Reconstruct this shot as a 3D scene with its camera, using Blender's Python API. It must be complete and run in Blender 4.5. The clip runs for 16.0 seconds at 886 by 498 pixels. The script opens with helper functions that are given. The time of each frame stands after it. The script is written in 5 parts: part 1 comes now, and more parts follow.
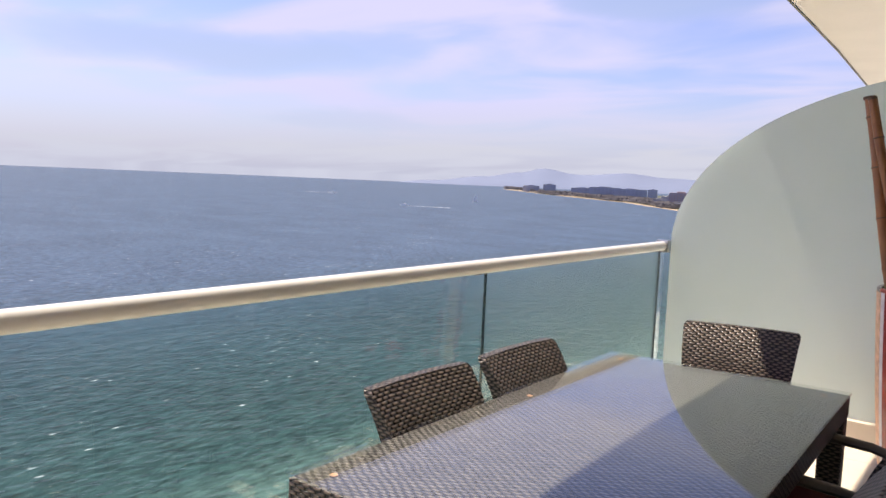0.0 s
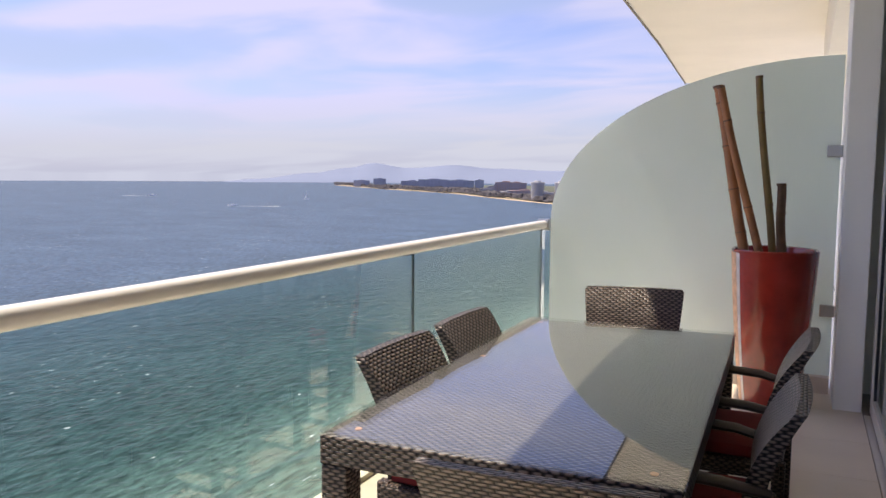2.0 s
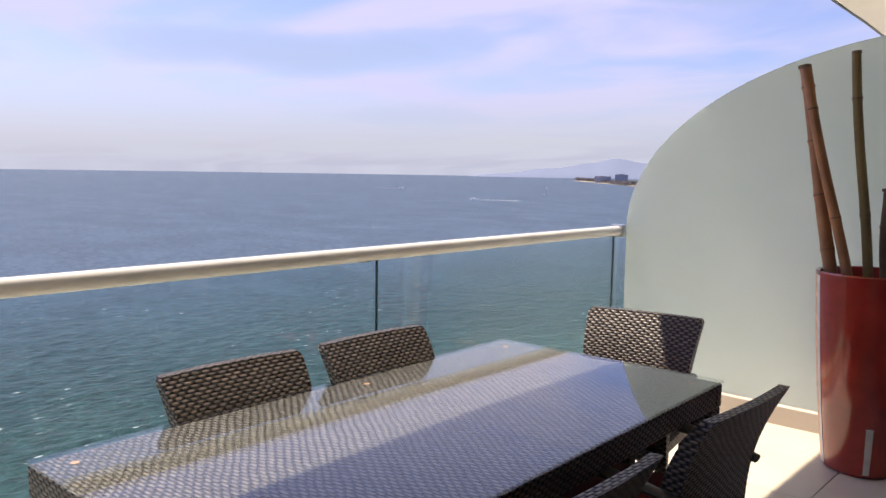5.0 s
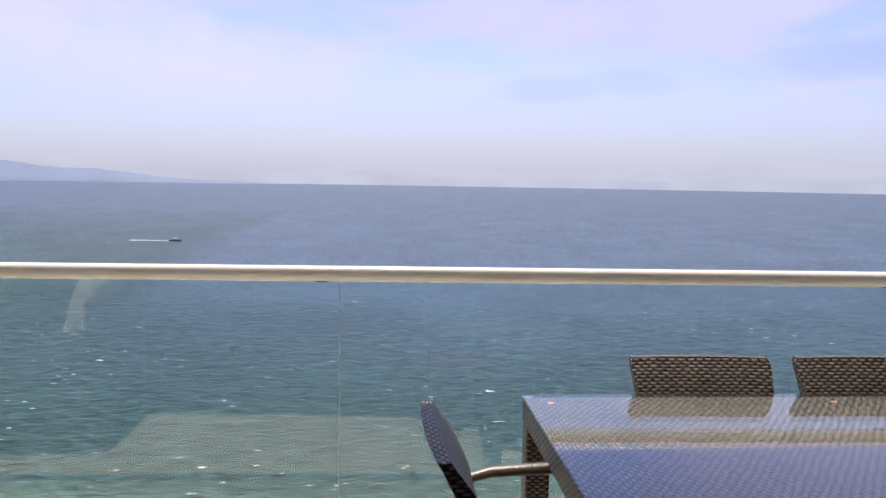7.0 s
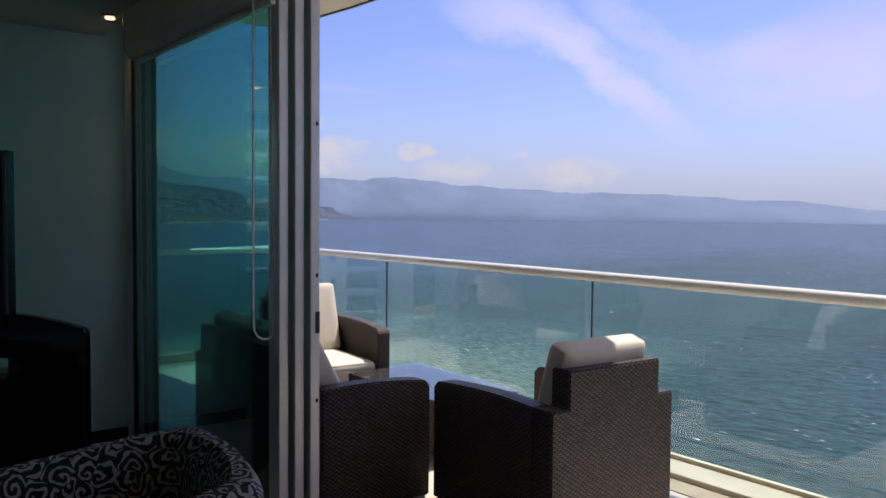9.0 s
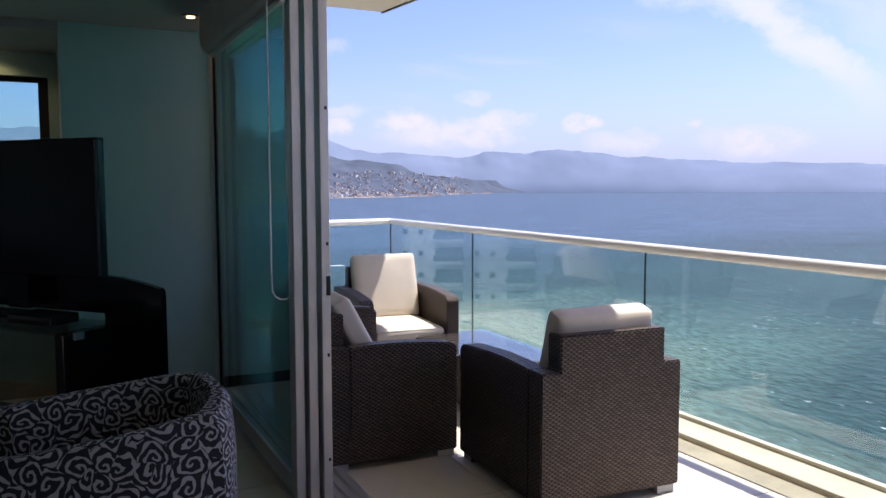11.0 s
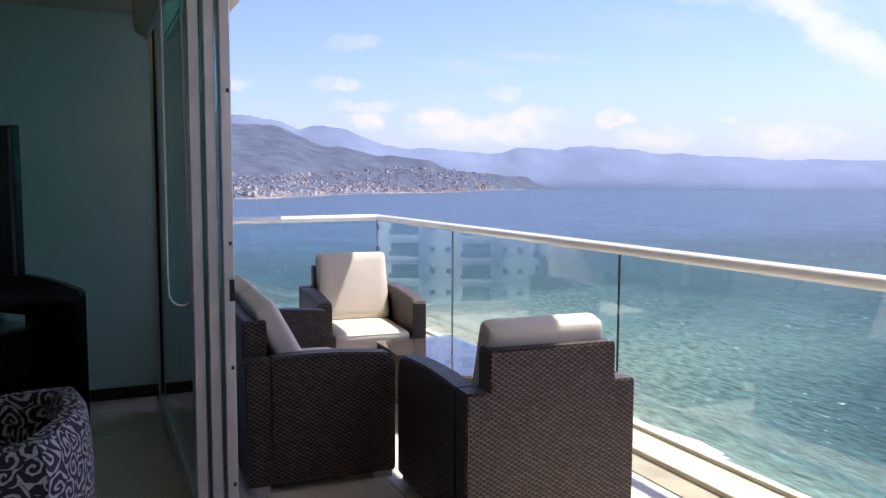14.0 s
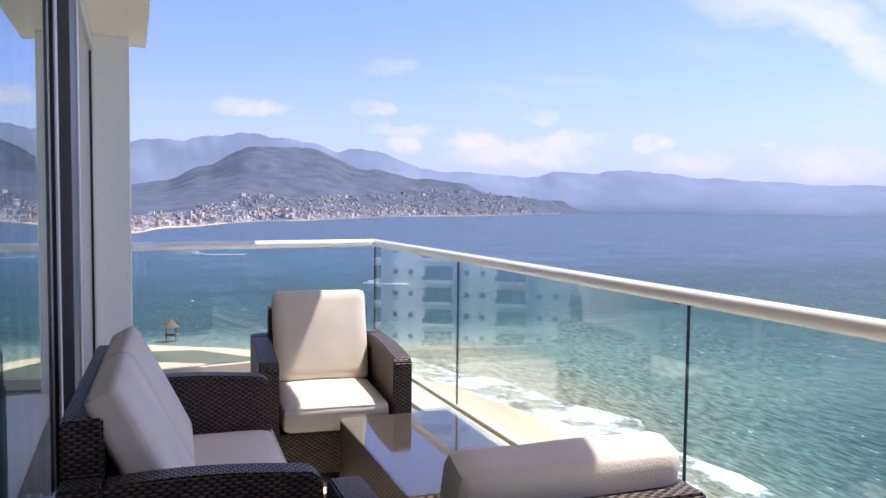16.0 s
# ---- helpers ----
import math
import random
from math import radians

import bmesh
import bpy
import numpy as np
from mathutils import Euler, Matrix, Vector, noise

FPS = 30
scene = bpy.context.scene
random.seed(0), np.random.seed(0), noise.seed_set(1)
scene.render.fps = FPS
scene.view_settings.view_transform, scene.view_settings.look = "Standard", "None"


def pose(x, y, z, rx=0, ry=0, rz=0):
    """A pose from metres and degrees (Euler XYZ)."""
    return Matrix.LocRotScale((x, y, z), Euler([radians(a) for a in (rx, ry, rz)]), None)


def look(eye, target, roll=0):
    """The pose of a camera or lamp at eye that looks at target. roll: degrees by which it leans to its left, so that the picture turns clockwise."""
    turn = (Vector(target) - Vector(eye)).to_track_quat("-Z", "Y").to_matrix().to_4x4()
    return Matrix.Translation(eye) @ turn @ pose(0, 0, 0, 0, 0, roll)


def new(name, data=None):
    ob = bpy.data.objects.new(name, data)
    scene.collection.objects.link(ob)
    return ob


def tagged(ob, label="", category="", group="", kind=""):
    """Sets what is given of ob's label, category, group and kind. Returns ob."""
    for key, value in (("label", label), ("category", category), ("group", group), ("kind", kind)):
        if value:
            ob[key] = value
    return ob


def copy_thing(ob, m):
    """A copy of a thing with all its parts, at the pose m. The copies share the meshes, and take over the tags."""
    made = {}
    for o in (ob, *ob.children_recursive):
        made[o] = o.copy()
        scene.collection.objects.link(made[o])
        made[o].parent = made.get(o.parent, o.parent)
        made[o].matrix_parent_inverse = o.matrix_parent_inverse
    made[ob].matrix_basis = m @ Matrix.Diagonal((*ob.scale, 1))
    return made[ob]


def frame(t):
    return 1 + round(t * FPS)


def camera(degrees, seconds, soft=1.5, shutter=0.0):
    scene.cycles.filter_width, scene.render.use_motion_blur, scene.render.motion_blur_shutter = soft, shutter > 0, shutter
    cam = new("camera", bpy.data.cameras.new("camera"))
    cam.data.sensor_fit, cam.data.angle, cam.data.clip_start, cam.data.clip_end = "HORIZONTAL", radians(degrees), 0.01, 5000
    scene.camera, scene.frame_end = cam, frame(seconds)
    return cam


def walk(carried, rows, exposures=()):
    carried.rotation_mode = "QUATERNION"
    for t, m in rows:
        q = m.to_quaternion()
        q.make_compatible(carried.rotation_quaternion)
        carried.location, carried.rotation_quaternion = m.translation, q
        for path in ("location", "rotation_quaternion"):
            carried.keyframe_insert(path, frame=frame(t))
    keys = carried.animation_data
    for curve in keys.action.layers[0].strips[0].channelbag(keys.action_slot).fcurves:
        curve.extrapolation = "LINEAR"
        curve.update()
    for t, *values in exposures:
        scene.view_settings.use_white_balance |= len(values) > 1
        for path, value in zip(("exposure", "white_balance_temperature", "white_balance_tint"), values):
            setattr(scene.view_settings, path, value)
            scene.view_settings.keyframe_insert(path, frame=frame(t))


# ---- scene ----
cam = camera(58.65, 16.0)
# seconds, eye x y z, pitch, roll, yaw
ROWS = [
    (0.0, 0.108, -0.313, 1.506, -5.26, -2.50, 36.99),
    (0.5, -0.020, -0.399, 1.486, -4.60, -0.90, 34.27),
    (1.0, -0.081, -0.548, 1.486, -3.77, -1.33, 29.89),
    (1.5, -0.130, -0.707, 1.466, -4.98, -0.79, 25.41),
    (2.0, -0.132, -0.807, 1.457, -5.31, -0.41, 24.72),
    (2.5, -0.085, -0.829, 1.486, -5.38, 0.66, 30.29),
    (3.0, 0.095, -0.681, 1.502, -5.85, -0.66, 36.72),
    (5.5, 0.872, 0.386, 1.483, -5.81, -0.80, 45.70),
    (6.0, 1.038, 0.396, 1.480, -7.18, -0.67, 56.19),
    (6.5, 1.161, 0.539, 1.479, -6.20, -1.01, 71.12),
    (7.0, 1.394, 0.604, 1.497, -5.06, -0.94, 87.28),
    (7.5, 1.696, 0.680, 1.507, -4.52, 0.43, 103.07),
    (8.0, 1.838, 0.886, 1.525, -3.73, 0.95, 119.97),
    (8.5, 1.931, 1.061, 1.525, -3.36, 0.37, 134.48),
    (9.0, 2.049, 1.261, 1.504, -2.68, -0.49, 141.71),
    (9.5, 2.087, 1.479, 1.513, -5.62, -0.58, 144.74),
    (12.0, 1.165, 2.074, 1.498, -4.17, -0.44, 159.08),
    (12.5, 1.086, 2.153, 1.482, -5.16, -0.53, 160.45),
    (13.0, 1.073, 2.158, 1.489, -4.67, -0.35, 159.99),
    (13.5, 1.050, 1.994, 1.473, -5.32, -1.00, 157.66),
    (14.0, 0.976, 1.704, 1.499, -4.95, -0.19, 155.82),
    (14.5, 0.814, 1.425, 1.489, -5.60, 0.26, 157.94),
    (15.0, 0.607, 1.120, 1.471, -5.81, -0.14, 159.07),
    (15.5, 0.440, 0.722, 1.488, -5.28, 1.26, 156.69),
    (16.0, 0.131, 0.368, 1.454, -3.28, -0.60, 158.44),
]
EXPOSURES = [(0.0, 0.63, 7650, 10), (6.0, 0.58, 7550, 10), (7.5, 0.46, 7150, 10), (8.5, 0.26, 6750, 10), (9.5, 0.40, 6650, 10), (12.0, 0.86, 6480, 13), (15.5, 0.88, 6480, 13), (16.0, 0.78, 6450, 13)]
walk(cam, [(t, pose(x, y, z, 90 + pitch, roll, yaw)) for t, x, y, z, pitch, roll, yaw in ROWS], EXPOSURES)

# ---- light ----
SUN_TO = Vector((-0.420, -0.022, 0.907))
sun_lamp = new("sun", bpy.data.lights.new("sun", "SUN"))
sun_lamp.data.energy, sun_lamp.data.angle, sun_lamp.data.color = 5.0, radians(0.5), (1.0, 0.955, 0.88)
sun_lamp.matrix_world = look(SUN_TO * 30, (0, 0, 0))


# patches of cloud: bearing and height of the middle, half width and half height, in degrees, density
CLEARINGS = ((53.0, 7.9, 12.0, 1.6, 1.0), (44.0, 8.6, 6.0, 0.9, 0.7), (80.0, 6.4, 4.5, 1.0, 0.5), (44.5, 3.8, 6.0, 0.7, 0.45), (22.0, 12.4, 6.5, 1.3, 0.9), (74.0, 6.6, 4.0, 0.9, 0.4))
HEAPS = ((162.3, 9.7, 1.9, 0.55, 0.35), (163.4, 6.8, 1.7, 0.55, 0.7), (161.5, 5.2, 2.3, 0.5, 0.5), (161.3, 4.2, 1.3, 0.6, 0.9), (151.4, 6.2, 1.2, 0.5, 0.5), (156.0, 4.4, 2.4, 0.8, 1.0), (153.0, 3.6, 5.0, 1.0, 0.8),
         (149.6, 4.5, 2.2, 0.8, 0.9), (143.9, 4.3, 1.3, 0.65, 1.0), (140.9, 3.0, 2.6, 0.8, 0.6), (136.0, 4.1, 0.6, 0.3, 0.6), (132.2, 2.9, 3.4, 1.1, 0.75), (164.9, 3.3, 1.8, 0.5, 0.8), (172.3, 6.6, 2.4, 0.6, 0.75))
WISPS = ((131.0, 9.4, 10.0, 1.5, 1.0, 33), (135.5, 12.8, 7.0, 1.8, 0.8, 20), (126.0, 11.9, 8.0, 1.5, 0.6, 26), (119.0, 9.5, 9.0, 2.6, 0.7, 12), (107.0, 7.6, 14.0, 3.4, 0.85, 6))


def make_world():
    w = bpy.data.worlds.new("sky")
    w.use_nodes = True
    nt = w.node_tree
    nt.nodes.clear()
    N, L = nt.nodes.new, nt.links.new
    out, bg, sky = N("ShaderNodeOutputWorld"), N("ShaderNodeBackground"), N("ShaderNodeTexSky")
    sky.sky_type, sky.sun_disc = "NISHITA", False
    sky.sun_elevation, sky.sun_rotation = radians(63), radians(-95)
    sky.altitude, sky.dust_density, sky.ozone_density = 50, 1.2, 1.4
    gain = N("ShaderNodeMix")
    gain.data_type, gain.blend_type = "RGBA", "MULTIPLY"
    gain.inputs[0].default_value = 1.0
    gain.inputs[7].default_value = (0.096, 0.098, 0.152, 1)
    L(sky.outputs[0], gain.inputs[6])
    tc, sep = N("ShaderNodeTexCoord"), N("ShaderNodeSeparateXYZ")
    L(tc.outputs["Generated"], sep.inputs[0])

    def m(op, a, b=None, c=None, clamp=False):
        n = N("ShaderNodeMath")
        n.operation, n.use_clamp = op, clamp
        for i, v in enumerate((a, b, c)):
            if v is None:
                continue
            if hasattr(v, "is_output"):
                L(v, n.inputs[i])
            else:
                n.inputs[i].default_value = v
        return n.outputs[0]

    def ramp(v, lo, hi):
        n = N("ShaderNodeMapRange")
        n.interpolation_type = "SMOOTHSTEP"
        L(v, n.inputs[0])
        n.inputs[1].default_value, n.inputs[2].default_value = lo, hi
        return n.outputs[0]

    zz = m("ADD", m("MAXIMUM", sep.outputs[2], 0.0), 0.10)
    comb = N("ShaderNodeCombineXYZ")
    L(m("DIVIDE", sep.outputs[0], zz), comb.inputs[0])
    L(m("DIVIDE", sep.outputs[1], zz), comb.inputs[1])
    # high thin cloud, streaked
    mp = N("ShaderNodeMapping")
    mp.inputs["Rotation"].default_value = (0, 0, radians(28))
    mp.inputs["Scale"].default_value = (0.42, 0.66, 1)
    L(comb.outputs[0], mp.inputs[0])
    n1 = N("ShaderNodeTexNoise")
    n1.inputs["Scale"].default_value, n1.inputs["Detail"].default_value = 1.7, 6
    n1.inputs["Roughness"].default_value, n1.inputs["Distortion"].default_value = 0.46, 0.5
    L(mp.outputs[0], n1.inputs["Vector"])
    # the veil is thick in the north and west, thin in the south
    cover = ramp(m("ADD", m("MULTIPLY", sep.outputs[1], 0.75), m("MULTIPLY", sep.outputs[0], -0.55)), -0.35, 0.55)
    thin = m("ADD", n1.outputs[0], m("MULTIPLY_ADD", cover, 0.24, -0.20))
    veil = m("MULTIPLY", ramp(thin, 0.37, 0.65), m("MULTIPLY_ADD", ramp(sep.outputs[2], 0.22, 0.42), -0.50, 0.88))
    # bearing and height in degrees, ruffled so that every patch has a torn edge
    def ruffle(scale, detail, stretch, rough):
        mp_, n_ = N("ShaderNodeMapping"), N("ShaderNodeTexNoise")
        mp_.inputs["Scale"].default_value = stretch
        L(tc.outputs["Generated"], mp_.inputs[0])
        L(mp_.outputs[0], n_.inputs["Vector"])
        n_.inputs["Scale"].default_value, n_.inputs["Detail"].default_value, n_.inputs["Roughness"].default_value = scale, detail, rough
        split = N("ShaderNodeSeparateColor")
        L(n_.outputs["Color"], split.inputs[0])
        return m("SUBTRACT", split.outputs[0], 0.5), m("SUBTRACT", split.outputs[1], 0.5), n_.outputs[0]

    flat = m("SQRT", m("ADD", m("POWER", m("ABSOLUTE", sep.outputs[0]), 2.0), m("POWER", m("ABSOLUTE", sep.outputs[1]), 2.0)))
    bearing = m("MODULO", m("ADD", m("MULTIPLY", m("ARCTAN2", m("MULTIPLY", sep.outputs[0], -1.0), sep.outputs[1]), 57.29578), 360.0), 360.0)
    rise = m("MULTIPLY", m("ARCTAN2", sep.outputs[2], flat), 57.29578)

    def patches(table, rf, sway, lift, edge):
        a_ = m("MULTIPLY_ADD", rf[0], sway, bearing)
        e_ = m("MULTIPLY_ADD", rf[1], lift, rise)
        total = None
        for az, el, wa, we, dense, *turn in table:
            c_, s_ = math.cos(radians(sum(turn))), math.sin(radians(sum(turn)))
            da, de = m("SUBTRACT", a_, az), m("SUBTRACT", e_, el)
            u = m("MULTIPLY_ADD", da, c_ / wa, m("MULTIPLY", de, s_ / wa))
            v = m("MULTIPLY_ADD", de, c_ / we, m("MULTIPLY", da, -s_ / we))
            r2 = m("MULTIPLY_ADD", u, u, m("MULTIPLY", v, v))
            k = m("MULTIPLY", m("SUBTRACT", 1.0, ramp(r2, edge, 1.6)), dense)
            total = k if total is None else m("MAXIMUM", total, k)
        return total

    soft = ruffle(5.0, 5, (1, 1, 3.0), 0.55)
    clear = patches(CLEARINGS, soft, 11.0, 2.6, 0.0)
    veil = m("MULTIPLY", veil, m("MULTIPLY_ADD", clear, -0.85, 1.0))
    feather = ruffle(6.5, 7, (1, 1, 1.6), 0.62)
    wisp = m("MULTIPLY", patches(WISPS, feather, 9.0, 5.0, 0.0), m("MULTIPLY_ADD", ramp(feather[2], 0.30, 0.62), 0.55, 0.35))
    puff = ruffle(30.0, 6, (1, 1, 1.3), 0.6)
    heap = m("MULTIPLY", patches(HEAPS, puff, 3.0, 1.5, 0.1), m("MULTIPLY_ADD", ramp(puff[2], 0.34, 0.60), 0.6, 0.35))
    haze = m("MULTIPLY", m("SUBTRACT", 1.0, ramp(sep.outputs[2], -0.02, 0.16)), 0.72)

    def over(base, factor, colour, blend="MIX"):
        n = N("ShaderNodeMix")
        n.data_type, n.blend_type = "RGBA", blend
        L(factor, n.inputs[0])
        L(base, n.inputs[6])
        n.inputs[7].default_value = (*colour, 1)
        return n.outputs[2]

    c = over(gain.outputs[2], veil, (0.522, 0.540, 0.618), "LIGHTEN")
    c = over(c, m("MULTIPLY", clear, 0.62), (0.335, 0.435, 0.70))
    c = over(c, wisp, (0.60, 0.615, 0.69), "LIGHTEN")
    c = over(c, haze, (0.395, 0.462, 0.680))
    c = over(c, heap, (0.62, 0.59, 0.65))
    L(c, bg.inputs[0])
    bg.inputs[1].default_value = 0.90
    L(bg.outputs[0], out.inputs[0])
    scene.world = w


make_world()

# ---- materials ----


def material(name):
    mt = bpy.data.materials.new(name)
    mt.use_nodes = True
    nt = mt.node_tree
    nt.nodes.clear()
    out = nt.nodes.new("ShaderNodeOutputMaterial")
    return mt, nt, out


def surface(name, base, rough=0.6, vary=0.12, scale=6.0, fine=60.0, bump=0.1, metal=0.0, tint=None, coat=0.0, island=0.0, spec=0.5):
    """A matt or glossy surface with variation at two scales and fine relief."""
    mt, nt, out = material(name)
    N, L = nt.nodes.new, nt.links.new
    b = N("ShaderNodeBsdfPrincipled")
    tc = N("ShaderNodeTexCoord")
    n1, n2 = N("ShaderNodeTexNoise"), N("ShaderNodeTexNoise")
    for n, s in ((n1, scale), (n2, fine)):
        n.inputs["Scale"].default_value, n.inputs["Detail"].default_value = s, 5
        L(tc.outputs["Object"], n.inputs["Vector"])
    mix = N("ShaderNodeMix")
    mix.data_type = "RGBA"
    dark = tint or tuple(c * (1 - vary * 2) for c in base)
    mix.inputs[6].default_value = (*dark, 1)
    mix.inputs[7].default_value = (*(min(1, c * (1 + vary)) for c in base), 1)
    add = N("ShaderNodeMath")
    add.operation = "MULTIPLY_ADD"
    add.inputs[1].default_value = 0.3
    L(n2.outputs[0], add.inputs[0])
    mr = N("ShaderNodeMapRange")
    mr.inputs[1].default_value, mr.inputs[2].default_value, mr.inputs[4].default_value = 0.3, 0.7, 0.7
    L(n1.outputs[0], mr.inputs[0])
    L(mr.outputs[0], add.inputs[2])
    L(add.outputs[0], mix.inputs[0])
    colour = mix.outputs[2]
    if island:
        info, hs = N("ShaderNodeObjectInfo"), N("ShaderNodeHueSaturation")
        geo = N("ShaderNodeNewGeometry")
        s1 = N("ShaderNodeMath")
        s1.operation = "ADD"
        L(info.outputs["Random"], s1.inputs[0])
        L(geo.outputs["Random Per Island"], s1.inputs[1])
        mr2 = N("ShaderNodeMapRange")
        mr2.inputs[2].default_value = 2.0
        mr2.inputs[3].default_value, mr2.inputs[4].default_value = 1 - island, 1 + island
        L(s1.outputs[0], mr2.inputs[0])
        L(mr2.outputs[0], hs.inputs["Value"])
        L(colour, hs.inputs["Color"])
        colour = hs.outputs[0]
    L(colour, b.inputs["Base Color"])
    b.inputs["Roughness"].default_value, b.inputs["Metallic"].default_value = rough, metal
    b.inputs["Coat Weight"].default_value = coat
    b.inputs["Specular IOR Level"].default_value = spec
    bp = N("ShaderNodeBump")
    bp.inputs["Strength"].default_value, bp.inputs["Distance"].default_value = bump, 0.004
    L(n2.outputs[0], bp.inputs["Height"])
    L(bp.outputs[0], b.inputs["Normal"])
    L(b.outputs[0], out.inputs[0])
    return mt


def wicker(name, base, strand=0.016, rough=0.40, light=1.9, long=2.1, spec=0.4, gap=0.06):
    """Flat synthetic strands woven over and under, staggered row by row, laid out by the mesh's metre UVs."""
    mt, nt, out = material(name)
    N, L = nt.nodes.new, nt.links.new
    b, uv, sep = N("ShaderNodeBsdfPrincipled"), N("ShaderNodeUVMap"), N("ShaderNodeSeparateXYZ")
    L(uv.outputs[0], sep.inputs[0])

    def m(op, a, b_=None, c=None):
        n = N("ShaderNodeMath")
        n.operation = op
        for i, v in enumerate((a, b_, c)):
            if v is None:
                continue
            if hasattr(v, "is_output"):
                L(v, n.inputs[i])
            else:
                n.inputs[i].default_value = v
        return n.outputs[0]

    wob = N("ShaderNodeTexNoise")
    wob.inputs["Scale"].default_value, wob.inputs["Detail"].default_value = 9, 2
    L(uv.outputs[0], wob.inputs["Vector"])
    shift = m("MULTIPLY", m("SUBTRACT", wob.outputs[0], 0.5), 0.9)
    v = m("ADD", m("DIVIDE", sep.outputs[1], strand), m("MULTIPLY", shift, 0.5))
    row = m("FLOOR", v)
    fv = m("FRACT", v)
    u = m("ADD", m("DIVIDE", sep.outputs[0], strand * long), m("MULTIPLY_ADD", row, 0.5, shift))
    col = m("FLOOR", u)
    fu = m("FRACT", u)
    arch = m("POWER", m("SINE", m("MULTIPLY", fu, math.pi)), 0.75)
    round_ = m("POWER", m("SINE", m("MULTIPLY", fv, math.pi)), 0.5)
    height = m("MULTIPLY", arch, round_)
    # Shade in the gaps and highlights on the crowns are put into the colour.
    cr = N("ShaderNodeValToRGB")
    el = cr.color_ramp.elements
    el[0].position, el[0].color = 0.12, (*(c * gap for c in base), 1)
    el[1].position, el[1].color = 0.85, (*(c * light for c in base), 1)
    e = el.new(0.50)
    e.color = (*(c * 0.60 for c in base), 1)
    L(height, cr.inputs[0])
    wn, cb, hs = N("ShaderNodeTexWhiteNoise"), N("ShaderNodeCombineXYZ"), N("ShaderNodeHueSaturation")
    wn.noise_dimensions = "2D"
    L(col, cb.inputs[0])
    L(row, cb.inputs[1])
    L(cb.outputs[0], wn.inputs["Vector"])
    L(m("MULTIPLY_ADD", wn.outputs[0], 0.5, 0.75), hs.inputs["Value"])
    L(cr.outputs[0], hs.inputs["Color"])
    L(hs.outputs[0], b.inputs["Base Color"])
    bp = N("ShaderNodeBump")
    bp.inputs["Strength"].default_value, bp.inputs["Distance"].default_value = 1.0, strand * 0.35
    L(height, bp.inputs["Height"])
    L(bp.outputs[0], b.inputs["Normal"])
    b.inputs["Roughness"].default_value = rough
    b.inputs["Specular IOR Level"].default_value = spec
    L(b.outputs[0], out.inputs[0])
    return mt


def glass(name, tint, ior=1.5, rough=0.0, gloss=1.0):
    """Thin architectural glass: clear with a tint, and reflection that grows at grazing angles."""
    mt, nt, out = material(name)
    N, L = nt.nodes.new, nt.links.new
    tr, gl, lw, mx = N("ShaderNodeBsdfTransparent"), N("ShaderNodeBsdfGlossy"), N("ShaderNodeLayerWeight"), N("ShaderNodeMixShader")
    tr.inputs[0].default_value = (*tint, 1)
    gl.inputs[0].default_value = (*gloss, 1) if isinstance(gloss, tuple) else (gloss, gloss, gloss, 1)
    gl.inputs["Roughness"].default_value = rough
    lw.inputs[0].default_value = 0.5
    f0 = ((ior - 1) / (ior + 1)) ** 2
    pw, sc = N("ShaderNodeMath"), N("ShaderNodeMath")
    pw.operation, sc.operation = "POWER", "MULTIPLY_ADD"
    pw.inputs[1].default_value, sc.inputs[1].default_value, sc.inputs[2].default_value = 5.0, 1 - f0, f0
    L(lw.outputs["Facing"], pw.inputs[0])
    L(pw.outputs[0], sc.inputs[0])
    L(sc.outputs[0], mx.inputs[0])
    L(tr.outputs[0], mx.inputs[1])
    L(gl.outputs[0], mx.inputs[2])
    L(mx.outputs[0], out.inputs[0])
    return mt


def frosted(name, base):
    mt, nt, out = material(name)
    N, L = nt.nodes.new, nt.links.new
    df, tl, gl, fr = N("ShaderNodeBsdfDiffuse"), N("ShaderNodeBsdfTranslucent"), N("ShaderNodeBsdfGlossy"), N("ShaderNodeFresnel")
    m1, m2 = N("ShaderNodeMixShader"), N("ShaderNodeMixShader")
    tc, ns = N("ShaderNodeTexCoord"), N("ShaderNodeTexNoise")
    ns.inputs["Scale"].default_value, ns.inputs["Detail"].default_value = 1.6, 6
    L(tc.outputs["Object"], ns.inputs["Vector"])
    mix = N("ShaderNodeMix")
    mix.data_type = "RGBA"
    mix.inputs[6].default_value = (*(c * 0.94 for c in base), 1)
    mix.inputs[7].default_value = (*(min(1, c * 1.04) for c in base), 1)
    L(ns.outputs[0], mix.inputs[0])
    for s in (df, tl):
        L(mix.outputs[2], s.inputs[0])
    m1.inputs[0].default_value = 0.5
    L(df.outputs[0], m1.inputs[1])
    L(tl.outputs[0], m1.inputs[2])
    fr.inputs[0].default_value = 1.35
    gl.inputs["Roughness"].default_value = 0.30
    L(fr.outputs[0], m2.inputs[0])
    L(m1.outputs[0], m2.inputs[1])
    L(gl.outputs[0], m2.inputs[2])
    L(m2.outputs[0], out.inputs[0])
    return mt


def lamp_glow(name, colour, strength):
    mt, nt, out = material(name)
    e = nt.nodes.new("ShaderNodeEmission")
    e.inputs[0].default_value, e.inputs[1].default_value = (*colour, 1), strength
    nt.links.new(e.outputs[0], out.inputs[0])
    return mt


